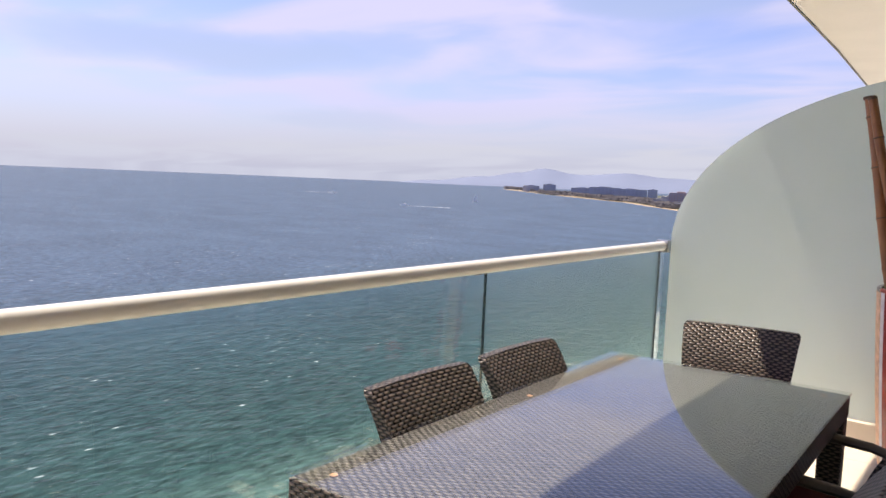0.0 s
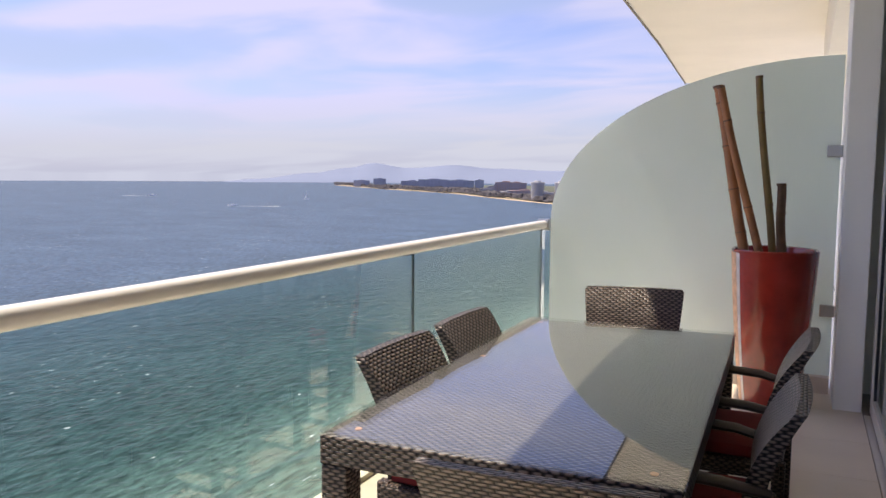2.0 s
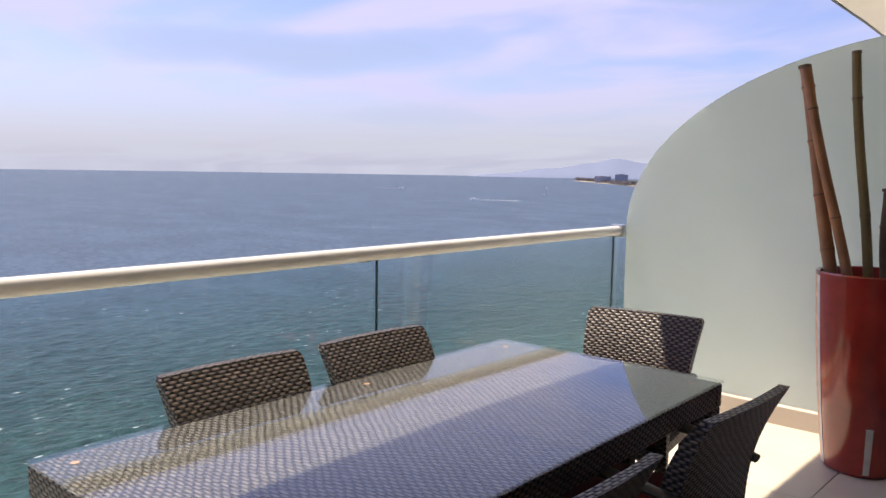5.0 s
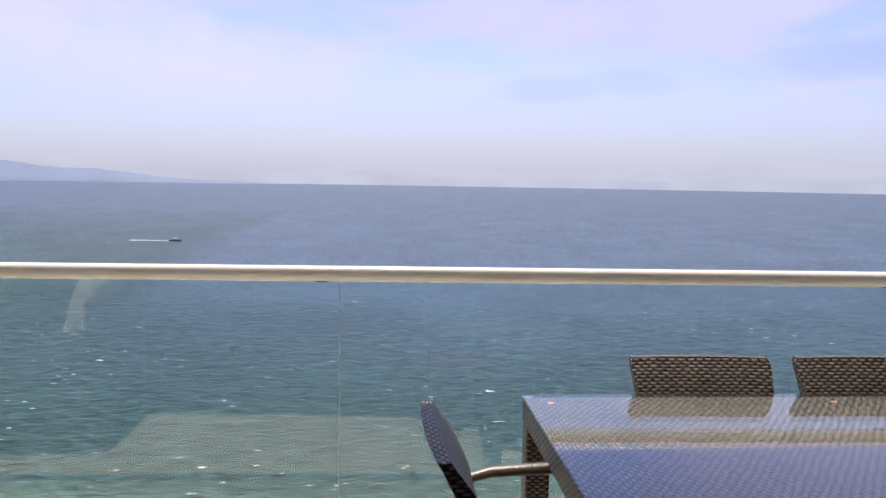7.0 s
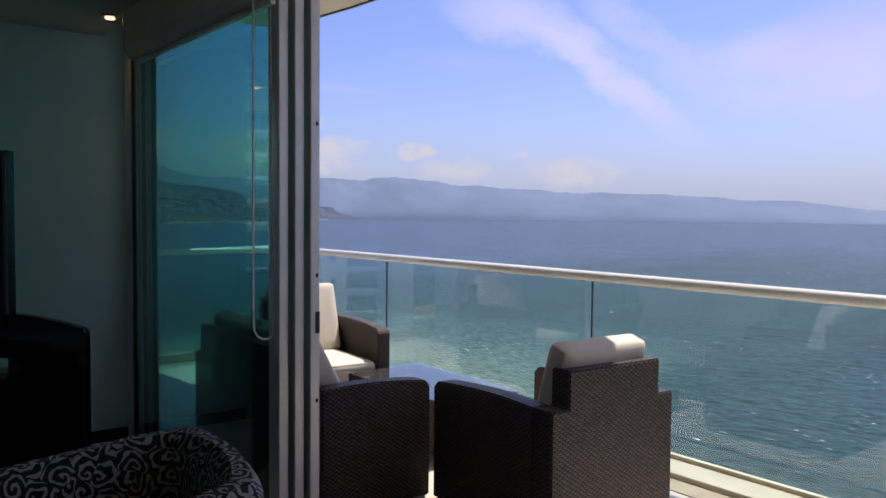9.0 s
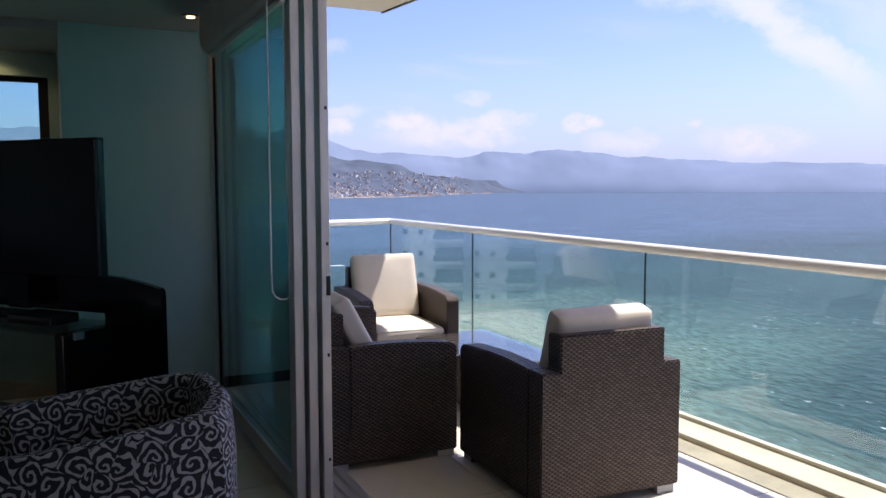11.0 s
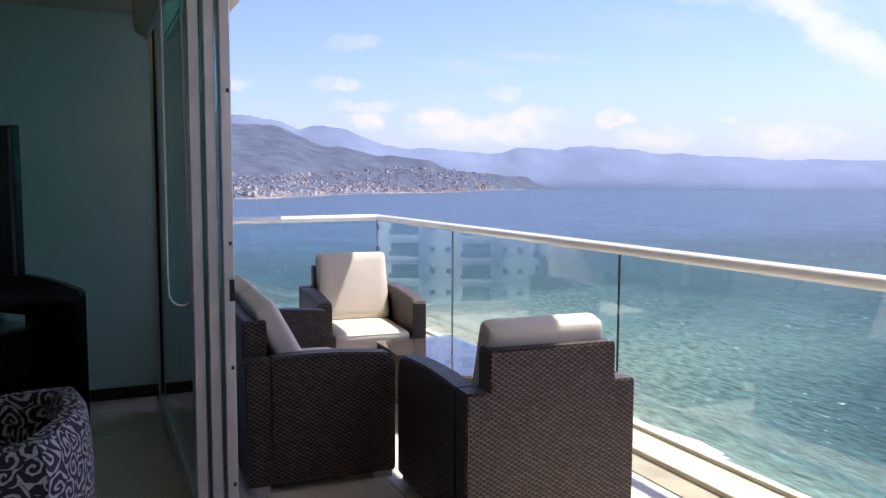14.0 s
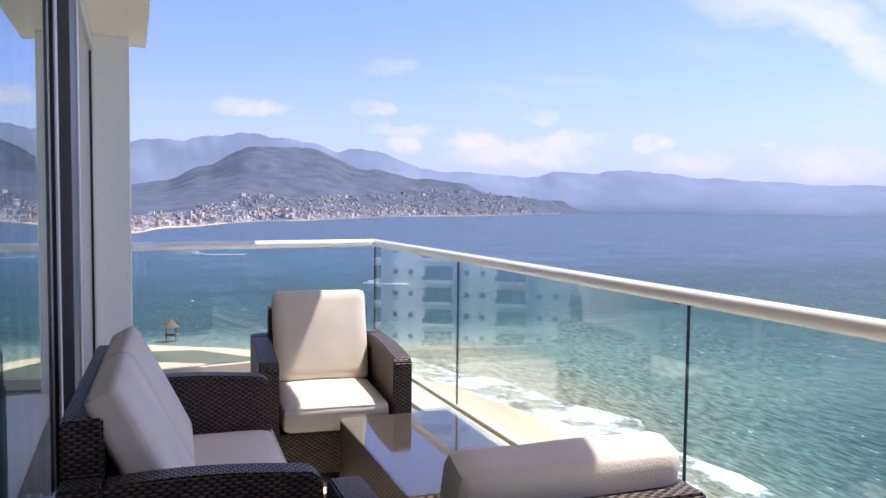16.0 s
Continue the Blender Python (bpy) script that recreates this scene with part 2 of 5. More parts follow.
def sea_water():
    """Deep blue offshore, green over the sandy shallows, wind ripples and scattered whitecaps."""
    mt, nt, out = material("sea_water")
    N, L = nt.nodes.new, nt.links.new
    geo, sep = N("ShaderNodeNewGeometry"), N("ShaderNodeSeparateXYZ")
    L(geo.outputs["Position"], sep.inputs[0])

    def m(op, a, b_=None, c=None):
        n = N("ShaderNodeMath")
        n.operation = op
        for i, v in enumerate((a, b_, c)):
            if v is None:
                continue
            if hasattr(v, "is_output"):
                L(v, n.inputs[i])
            else:
                n.inputs[i].default_value = v
        return n.outputs[0]

    def noise_at(scale, detail, stretch=(1, 1, 1), rot=0.0, dist=0.0):
        mp, n = N("ShaderNodeMapping"), N("ShaderNodeTexNoise")
        mp.inputs["Scale"].default_value = stretch
        mp.inputs["Rotation"].default_value = (0, 0, rot)
        L(geo.outputs["Position"], mp.inputs[0])
        L(mp.outputs[0], n.inputs["Vector"])
        n.inputs["Scale"].default_value, n.inputs["Detail"].default_value, n.inputs["Distortion"].default_value = scale, detail, dist
        return n.outputs[0]

    # distance offshore from the beach line
    off = m("MULTIPLY", m("ADD", sep.outputs[0], 80.0), -1.0)
    off = m("MAXIMUM", off, m("MULTIPLY", m("ADD", sep.outputs[1], 226.0), -3.0))
    # the bed shelves gently in the south and falls off faster in the north
    shelf = N("ShaderNodeMapRange")
    shelf.interpolation_type = "SMOOTHSTEP"
    shelf.inputs[1].default_value, shelf.inputs[2].default_value, shelf.inputs[3].default_value, shelf.inputs[4].default_value = -150.0, -45.0, 0.70, 3.4
    L(sep.outputs[1], shelf.inputs[0])
    north = N("ShaderNodeMapRange")
    north.interpolation_type = "SMOOTHSTEP"
    north.inputs[1].default_value, north.inputs[2].default_value, north.inputs[4].default_value = -40.0, 50.0, 62.0
    L(sep.outputs[1], north.inputs[0])
    off = m("ADD", m("MULTIPLY", m("MAXIMUM", off, -2.0), shelf.outputs[0]), north.outputs[0])
    patch = noise_at(0.006, 4, dist=0.6)
    off = m("ADD", off, m("MULTIPLY", m("SUBTRACT", patch, 0.5), 62.0))
    cr = N("ShaderNodeValToRGB")
    el = cr.color_ramp.elements
    el[0].position, el[0].color = 0.0, (0.25, 0.245, 0.165, 1)
    el[1].position, el[1].color = 1.0, (0.048, 0.080, 0.127, 1)
    for p, c in ((0.010, (0.235, 0.220, 0.152)), (0.035, (0.125, 0.172, 0.134)), (0.080, (0.070, 0.120, 0.106)), (0.15, (0.030, 0.064, 0.062)), (0.42, (0.028, 0.058, 0.068))):
        e = el.new(p)
        e.color = (*c, 1)
    mr = N("ShaderNodeMapRange")
    mr.inputs[1].default_value, mr.inputs[2].default_value = 0.0, 700.0
    L(off, mr.inputs[0])
    L(mr.outputs[0], cr.inputs[0])
    # whitecaps
    caps = noise_at(0.48, 5, (1.9, 0.55, 1), radians(-14))
    gate = noise_at(0.02, 3)
    mrc = N("ShaderNodeMapRange")
    mrc.inputs[1].default_value, mrc.inputs[2].default_value = 0.700, 0.755
    L(m("ADD", caps, m("MULTIPLY", m("SUBTRACT", gate, 0.5), 0.22)), mrc.inputs[0])
    mix = N("ShaderNodeMix")
    mix.data_type = "RGBA"
    L(mrc.outputs[0], mix.inputs[0])
    L(cr.outputs[0], mix.inputs[6])
    mix.inputs[7].default_value = (0.62, 0.65, 0.67, 1)
    # wind streaks, plus the light and dark of ripple faces put into the colour
    streak = noise_at(0.03, 3, (0.6, 1.0, 1), radians(30), 0.2)
    mul = N("ShaderNodeMix")
    mul.data_type, mul.blend_type = "RGBA", "OVERLAY"
    mul.inputs[0].default_value = 0.54
    L(mix.outputs[2], mul.inputs[6])
    wavy = noise_at(0.60, 6, (1.9, 0.5, 1), radians(-14), 0.25)
    both = m("ADD", m("MULTIPLY", streak, 0.18), m("MULTIPLY", wavy, 0.82))
    spread = N("ShaderNodeMapRange")
    spread.inputs[1].default_value, spread.inputs[2].default_value = 0.34, 0.66
    L(both, spread.inputs[0])
    L(spread.outputs[0], mul.inputs[7])
    df, gl, mx = N("ShaderNodeBsdfDiffuse"), N("ShaderNodeBsdfGlossy"), N("ShaderNodeMixShader")
    L(mul.outputs[2], df.inputs[0])
    gl.inputs["Roughness"].default_value = 0.25
    lw = N("ShaderNodeLayerWeight")
    lw.inputs[0].default_value = 0.5
    lean = N("ShaderNodeBump")
    lean.inputs["Strength"].default_value, lean.inputs["Distance"].default_value = 0.8, 1.0
    L(m("MULTIPLY_ADD", m("POWER", lw.outputs["Facing"], 7.0), 0.34, 0.022), mx.inputs[0])
    L(df.outputs[0], mx.inputs[1])
    L(gl.outputs[0], mx.inputs[2])
    ripple = m("ADD", m("MULTIPLY", noise_at(0.20, 3, (1.15, 0.75, 1), radians(-18)), 1.6), m("MULTIPLY", noise_at(0.70, 3, (1.1, 0.7, 1), radians(-30)), 0.75))
    bp = N("ShaderNodeBump")
    bp.inputs["Strength"].default_value, bp.inputs["Distance"].default_value = 0.6, 1.0
    L(ripple, bp.inputs["Height"])
    L(ripple, lean.inputs["Height"])
    L(lean.outputs[0], lw.inputs["Normal"])
    L(bp.outputs[0], df.inputs["Normal"])
    L(bp.outputs[0], gl.inputs["Normal"])
    L(mx.outputs[0], out.inputs[0])
    return mt


def foam(name, scale):
    """White froth that breaks up into lace over the water."""
    mt, nt, out = material(name)
    N, L = nt.nodes.new, nt.links.new
    geo, n1, mr = N("ShaderNodeNewGeometry"), N("ShaderNodeTexNoise"), N("ShaderNodeMapRange")
    df, tr, mx = N("ShaderNodeBsdfDiffuse"), N("ShaderNodeBsdfTransparent"), N("ShaderNodeMixShader")
    n1.inputs["Scale"].default_value, n1.inputs["Detail"].default_value, n1.inputs["Roughness"].default_value = scale, 8, 0.68
    L(geo.outputs["Position"], n1.inputs["Vector"])
    mr.inputs[1].default_value, mr.inputs[2].default_value = 0.44, 0.58
    L(n1.outputs[0], mr.inputs[0])
    df.inputs[0].default_value = (0.78, 0.80, 0.80, 1)
    L(mr.outputs[0], mx.inputs[0])
    L(tr.outputs[0], mx.inputs[1])
    L(df.outputs[0], mx.inputs[2])
    L(mx.outputs[0], out.inputs[0])
    return mt


def town_walls():
    """White, cream, terracotta and grey walls, one for each house, with haze mixed into the colours."""
    mt, nt, out = material("hazed_town_render")
    N, L = nt.nodes.new, nt.links.new
    b, geo, cr = N("ShaderNodeBsdfPrincipled"), N("ShaderNodeNewGeometry"), N("ShaderNodeValToRGB")
    cr.color_ramp.interpolation = "CONSTANT"
    el = cr.color_ramp.elements
    el[0].position, el[0].color = 0.0, (0.50, 0.48, 0.485, 1)
    el[1].position, el[1].color = 0.90, (0.28, 0.28, 0.29, 1)
    for p, c in ((0.30, (0.48, 0.44, 0.40)), (0.48, (0.38, 0.29, 0.25)), (0.62, (0.36, 0.35, 0.36)), (0.76, (0.46, 0.38, 0.33)), (0.84, (0.58, 0.57, 0.57))):
        e = el.new(p)
        e.color = (*c, 1)
    L(geo.outputs["Random Per Island"], cr.inputs[0])
    n1, mx = N("ShaderNodeTexNoise"), N("ShaderNodeMix")
    n1.inputs["Scale"].default_value = 0.25
    L(geo.outputs["Position"], n1.inputs["Vector"])
    mx.data_type, mx.blend_type = "RGBA", "OVERLAY"
    mx.inputs[0].default_value = 0.5
    L(cr.outputs[0], mx.inputs[6])
    L(n1.outputs[0], mx.inputs[7])
    L(mx.outputs[2], b.inputs["Base Color"])
    b.inputs["Roughness"].default_value = 0.9
    L(b.outputs[0], out.inputs[0])
    return mt


def floral():
    mt, nt, out = material("floral_fabric")
    N, L = nt.nodes.new, nt.links.new
    b, uv = N("ShaderNodeBsdfPrincipled"), N("ShaderNodeUVMap")

    def m(op, p, q=None, r=None):
        n = N("ShaderNodeMath")
        n.operation = op
        for i, v in enumerate((p, q, r)):
            if v is None:
                continue
            if hasattr(v, "is_output"):
                L(v, n.inputs[i])
            else:
                n.inputs[i].default_value = v
        return n.outputs[0]

    # every cell holds one curled scroll, wound to either side, with a leafy fringe
    warp, add = N("ShaderNodeTexNoise"), N("ShaderNodeVectorMath")
    warp.inputs["Scale"].default_value, warp.inputs["Detail"].default_value = 9, 2
    L(uv.outputs[0], warp.inputs["Vector"])
    add.operation = "MULTIPLY_ADD"
    add.inputs[1].default_value = (0.085, 0.085, 0.0)
    L(warp.outputs["Color"], add.inputs[0])
    L(uv.outputs[0], add.inputs[2])
    vo = N("ShaderNodeTexVoronoi")
    vo.voronoi_dimensions = "2D"
    vo.inputs["Scale"].default_value = 12.0
    L(add.outputs[0], vo.inputs["Vector"])
    rel, sp, cs = N("ShaderNodeVectorMath"), N("ShaderNodeSeparateXYZ"), N("ShaderNodeSeparateColor")
    rel.operation = "SUBTRACT"
    L(add.outputs[0], rel.inputs[0])
    L(vo.outputs["Position"], rel.inputs[1])
    L(rel.outputs[0], sp.inputs[0])
    L(vo.outputs["Color"], cs.inputs[0])
    side = m("SUBTRACT", m("MULTIPLY", m("GREATER_THAN", cs.outputs[0], 0.5), 2.0), 1.0)
    angle = m("MULTIPLY", m("ARCTAN2", sp.outputs[1], sp.outputs[0]), side)
    dist = vo.outputs["Distance"]
    wave = m("SINE", m("ADD", m("MULTIPLY_ADD", dist, 21.0, angle), m("MULTIPLY", cs.outputs[1], 6.0)))
    fringe = m("MULTIPLY", m("SINE", m("MULTIPLY", angle, 7.0)), m("MULTIPLY", dist, 0.9))
    cr = N("ShaderNodeValToRGB")
    cr.color_ramp.interpolation = "EASE"
    el = cr.color_ramp.elements
    el[0].position, el[0].color = 0.50, (0.012, 0.012, 0.014, 1)
    el[1].position, el[1].color = 0.60, (0.34, 0.325, 0.31, 1)
    L(m("MULTIPLY_ADD", m("ADD", wave, fringe), 0.5, 0.36), cr.inputs[0])
    L(cr.outputs[0], b.inputs["Base Color"])
    b.inputs["Roughness"].default_value = 0.85
    bp = N("ShaderNodeBump")
    bp.inputs["Strength"].default_value, bp.inputs["Distance"].default_value = 0.4, 0.003
    L(cr.outputs[0], bp.inputs["Height"])
    L(bp.outputs[0], b.inputs["Normal"])
    L(b.outputs[0], out.inputs[0])
    return mt


M_WHITE = surface("cream_paint", (0.80, 0.75, 0.66), 0.75, 0.03, 1.2, 40, 0.08)
M_EXT = surface("white_render", (0.82, 0.81, 0.79), 0.7, 0.03, 1.5, 50, 0.1)
M_TILE = surface("beige_tile", (0.66, 0.58, 0.48), 0.38, 0.05, 2.5, 90, 0.05, island=0.03)
M_GROUT = surface("tile_grout", (0.30, 0.27, 0.23), 0.9, 0.1, 8, 80, 0.2)
M_CURB = surface("curb_cement", (0.60, 0.53, 0.42), 0.8, 0.10, 3, 70, 0.35)
M_STRIP = surface("tan_cement", (0.47, 0.385, 0.285), 0.85, 0.16, 4, 60, 0.4)
M_JAMB = surface("dark_aluminium", (0.10, 0.10, 0.10), 0.45, 0.08, 5, 120, 0.05)
M_ALU = surface("satin_aluminium", (0.66, 0.63, 0.60), 0.38, 0.05, 5, 140, 0.05, metal=0.55)
M_RAIL = surface("white_painted_rail", (0.80, 0.780, 0.770), 0.20, 0.03, 4, 120, 0.04, coat=0.5)
M_SEAL = surface("dark_glass_edge", (0.012, 0.03, 0.03), 0.3, 0.1, 8, 60, 0.02)
# Pale reflection on one glass joint, put into its colour.
M_JOINT_SHINE = surface("joint_reflection", (0.55, 0.62, 0.64), 0.4, 0.05, 8, 60, 0.02)
M_BLACK = surface("black_gasket", (0.012, 0.012, 0.013), 0.5, 0.1, 8, 60, 0.05)
M_GLASS = glass("railing_glass", (0.90, 0.965, 0.955), 1.5)
M_CLEAR = glass("table_glass", (0.95, 0.96, 0.95), 1.52, gloss=(0.95, 0.95, 0.93))
M_DOORGLASS = glass("tinted_door_glass", (0.71, 0.88, 0.86), 1.5)
M_FROST = frosted("frosted_glass", (0.90, 0.995, 0.935))
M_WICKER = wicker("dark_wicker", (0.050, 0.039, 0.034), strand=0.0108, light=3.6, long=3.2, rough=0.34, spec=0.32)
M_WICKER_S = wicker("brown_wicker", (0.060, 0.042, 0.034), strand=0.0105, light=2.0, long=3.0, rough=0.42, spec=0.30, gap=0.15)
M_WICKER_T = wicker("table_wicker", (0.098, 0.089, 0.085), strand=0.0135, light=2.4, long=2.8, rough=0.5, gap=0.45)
M_ARM = surface("dark_brown_strand", (0.050, 0.038, 0.032), 0.42, 0.18, 14, 90, 0.4)
M_RED = surface("red_fabric", (0.17, 0.006, 0.009), 0.85, 0.12, 9, 120, 0.3)
M_CREAM = surface("cream_cushion", (0.66, 0.59, 0.50), 0.9, 0.05, 4, 160, 0.35)
M_POT = surface("red_glaze", (0.34, 0.028, 0.018), 0.16, 0.28, 4, 30, 0.12, coat=0.6)
M_POTW = surface("white_glaze_band", (0.66, 0.60, 0.60), 0.35, 0.15, 14, 60, 0.2)
M_POTP = surface("peach_glaze_band", (0.72, 0.42, 0.26), 0.5, 0.22, 22, 70, 0.4)
M_SOIL = surface("dark_soil", (0.035, 0.024, 0.018), 0.95, 0.2, 30, 120, 0.8)
M_BAMBOO = surface("brown_bamboo", (0.34, 0.135, 0.05), 0.45, 0.22, 7, 60, 0.15, island=0.16)
M_BAMBOOG = surface("olive_bamboo", (0.20, 0.125, 0.035), 0.45, 0.2, 7, 60, 0.15)
M_NODE = surface("bamboo_node", (0.16, 0.09, 0.05), 0.7, 0.2, 12, 60, 0.3)
M_STEEL = surface("brushed_steel", (0.55, 0.55, 0.55), 0.3, 0.05, 9, 140, 0.05, metal=1.0)
M_STEELD = surface("dark_brushed_edge", (0.09, 0.09, 0.095), 0.4, 0.08, 9, 140, 0.05, metal=0.4)
M_WALL = surface("teal_wall_paint", (0.44, 0.68, 0.63), 0.8, 0.03, 1.5, 60, 0.06)
M_INWALL = surface("grey_wall_paint", (0.42, 0.42, 0.38), 0.8, 0.03, 1.5, 60, 0.06)
M_LACQUER = surface("black_lacquer", (0.008, 0.008, 0.009), 0.12, 0.1, 5, 60, 0.02)
M_SCREEN = surface("dark_screen", (0.006, 0.006, 0.007), 0.07, 0.05, 3, 30, 0.0)
M_FLORAL = floral()
M_LAMP = lamp_glow("downlight_glow", (1.0, 0.60, 0.27), 3.0)
M_CORD = surface("white_cord", (0.75, 0.75, 0.73), 0.6, 0.05, 30, 90, 0.1)
M_FOOT = surface("grey_plastic_foot", (0.45, 0.45, 0.45), 0.5, 0.05, 20, 90, 0.1)
M_SEA = sea_water()
M_SAND = surface("beach_sand", (0.52, 0.39, 0.255), 0.95, 0.12, 0.05, 0.9, 0.2)
M_FOAM = foam("surf_foam", 0.09)
M_WAKE = foam("wake_foam", 0.6)
M_LAND = surface("low_green_land", (0.085, 0.095, 0.06), 0.95, 0.35, 0.02, 0.12, 0.3)
# Blue-grey base and tint carry aerial haze over the wooded slope.
M_HILL = surface("hazed_wooded_hill", (0.080, 0.094, 0.128), 0.95, 0.30, 0.014, 0.075, 0.2, tint=(0.054, 0.067, 0.095), spec=0.0)
# The pale blue of both ranges is distance haze put into the colour.
M_FARHILL = surface("hazed_distant_range", (0.182, 0.222, 0.312), 1.0, 0.06, 0.004, 0.02, 0.0, spec=0.0)
M_FARHILL2 = surface("hazed_faint_range", (0.19, 0.222, 0.31), 1.0, 0.04, 0.002, 0.01, 0.0, spec=0.0)
M_HOUSE = town_walls()
M_TOWER = surface("tower_render", (0.82, 0.82, 0.80), 0.8, 0.04, 0.2, 3, 0.05)
M_TOWERG = surface("tower_green_glass", (0.04, 0.13, 0.12), 0.1, 0.2, 0.2, 3, 0.0)
# Far resort windows and walls have haze mixed into their colours.
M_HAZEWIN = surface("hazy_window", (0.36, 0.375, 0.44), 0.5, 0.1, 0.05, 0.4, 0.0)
# Tree crowns are greyed in the colour to stand for haze.
M_WOODS = surface("hazed_woods", (0.105, 0.098, 0.105), 0.95, 0.3, 0.02, 0.12, 0.2, island=0.25, spec=0.0)
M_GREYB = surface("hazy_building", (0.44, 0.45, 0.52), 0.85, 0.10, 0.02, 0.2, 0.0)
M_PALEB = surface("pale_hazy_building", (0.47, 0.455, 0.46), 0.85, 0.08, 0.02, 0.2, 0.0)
M_BRICKB = surface("hazy_terracotta_building", (0.46, 0.35, 0.32), 0.85, 0.12, 0.02, 0.2, 0.0)
M_BOAT = surface("white_boat_paint", (0.8, 0.8, 0.8), 0.4, 0.04, 1, 5, 0.0)
M_BOATD = surface("dark_boat_paint", (0.05, 0.05, 0.06), 0.4, 0.04, 1, 5, 0.0)
M_WOOD = surface("weathered_wood", (0.20, 0.13, 0.08), 0.8, 0.2, 2, 20, 0.3)
M_THATCH = surface("palm_thatch", (0.17, 0.13, 0.08), 0.95, 0.3, 3, 20, 0.6)

# ---- builders ----


def uv_box(bm):
    """Metre UVs, each face by its main direction."""
    lay = bm.loops.layers.uv.verify()
    for f in bm.faces:
        n = f.normal
        a = max(range(3), key=lambda k: abs(n[k]))
        for lp in f.loops:
            c = lp.vert.co
            lp[lay].uv = ((c.y, c.z), (c.x, c.z), (c.x, c.y))[a]


def mesh_of(name, bm, mat, smooth=False):
    bm.normal_update()
    uv_box(bm)
    me = bpy.data.meshes.new(name)
    bm.to_mesh(me)
    bm.free()
    me.materials.append(mat)
    if smooth:
        for p in me.polygons:
            p.use_smooth = True
        me.set_sharp_from_angle(angle=radians(40))
    return me


def part(name, bm, mat, parent=None, label="", smooth=False):
    ob = new(name, mesh_of(name, bm, mat, smooth))
    if parent:
        ob.parent = parent
    if label:
        tagged(ob, label)
    return ob


def thing(name, label, category, m=None, group="", kind=""):
    ob = tagged(new(name), label, category, group, kind)
    if m:
        ob.matrix_world = m
    return ob


def add_box(bm, x0, x1, y0, y1, z0, z1, bevel=0.0, seg=2):
    r = bmesh.ops.create_cube(bm, size=1.0, matrix=Matrix.Translation(((x0 + x1) / 2, (y0 + y1) / 2, (z0 + z1) / 2)) @ Matrix.Diagonal((x1 - x0, y1 - y0, z1 - z0, 1)))
    if bevel:
        es = {e for v in r["verts"] for e in v.link_edges}
        bmesh.ops.bevel(bm, geom=list(es), offset=bevel, segments=seg, profile=0.5, affect="EDGES")
    return bm


def box(x0, x1, y0, y1, z0, z1, bevel=0.0, seg=2):
    return add_box(bmesh.new(), x0, x1, y0, y1, z0, z1, bevel, seg)


def tube(bm, points, radius, sides=16, caps=True, flat=1.0):
    """A round bar along points; radius may be a list."""
    pts = [Vector(p) for p in points]
    rad = radius if isinstance(radius, (list, tuple)) else [radius] * len(pts)
    rings = []
    for i, p in enumerate(pts):
        d = (pts[min(i + 1, len(pts) - 1)] - pts[max(i - 1, 0)]).normalized()
        side = d.cross(Vector((0, 0, 1)))
        if side.length < 1e-4:
            side = Vector((1, 0, 0))
        side.normalize()
        up = side.cross(d).normalized()
        rings.append([bm.verts.new(p + (side * math.cos(a) + up * math.sin(a) * flat) * rad[i]) for a in (2 * math.pi * k / sides for k in range(sides))])
    for a, b in zip(rings, rings[1:]):
        for k in range(sides):
            bm.faces.new((a[k], a[(k + 1) % sides], b[(k + 1) % sides], b[k]))
    if caps:
        bm.faces.new(rings[0][::-1])
        bm.faces.new(rings[-1])
    bmesh.ops.recalc_face_normals(bm, faces=bm.faces)
    return bm


def extrude_outline(outline, axis, a, b):
    """A plate from a closed outline of (u, v), thick from a to b along axis 'x' (u=y, v=z), 'y' (u=x, v=z) or 'z' (u=x, v=y)."""
    bm = bmesh.new()
    put = {"x": lambda u, v, w: (w, u, v), "y": lambda u, v, w: (u, w, v), "z": lambda u, v, w: (u, v, w)}[axis]
    lo = [bm.verts.new(put(u, v, a)) for u, v in outline]
    hi = [bm.verts.new(put(u, v, b)) for u, v in outline]
    n = len(outline)
    bm.faces.new(lo)
    bm.faces.new(hi[::-1])
    for i in range(n):
        bm.faces.new((lo[i], hi[i], hi[(i + 1) % n], lo[(i + 1) % n]))
    bmesh.ops.recalc_face_normals(bm, faces=bm.faces)
    return bm


def cushion(x0, x1, y0, y1, z0, z1, puff=0.02, cells=8):
    """A soft box: rounded edges and slightly swollen faces."""
    bm = box(x0, x1, y0, y1, z0, z1)
    bmesh.ops.subdivide_edges(bm, edges=bm.edges[:], cuts=cells, use_grid_fill=True)
    c = Vector(((x0 + x1) / 2, (y0 + y1) / 2, (z0 + z1) / 2))
    h = Vector(((x1 - x0) / 2, (y1 - y0) / 2, (z1 - z0) / 2))
    r = min(h) * 0.55
    for v in bm.verts:
        d = v.co - c
        inner = Vector([max(-h[k] + r, min(h[k] - r, d[k])) for k in range(3)])
        o = d - inner
        if o.length > 1e-6:
            o = o.normalized() * r
        k = min(range(3), key=lambda i: h[i])
        q = [1 - (d[i] / h[i]) ** 2 for i in range(3) if i != k]
        new_d = inner + o
        new_d[k] += math.copysign(puff * max(0, q[0] * q[1]), d[k]) if abs(abs(d[k]) - h[k]) < 1e-4 else 0
        wob = noise.noise(v.co * 6.0) * 0.004
        v.co = c + new_d + d.normalized() * wob
    return bm


RAIL_X, DIV_Y, END_Y = -1.965, 5.085, -6.64

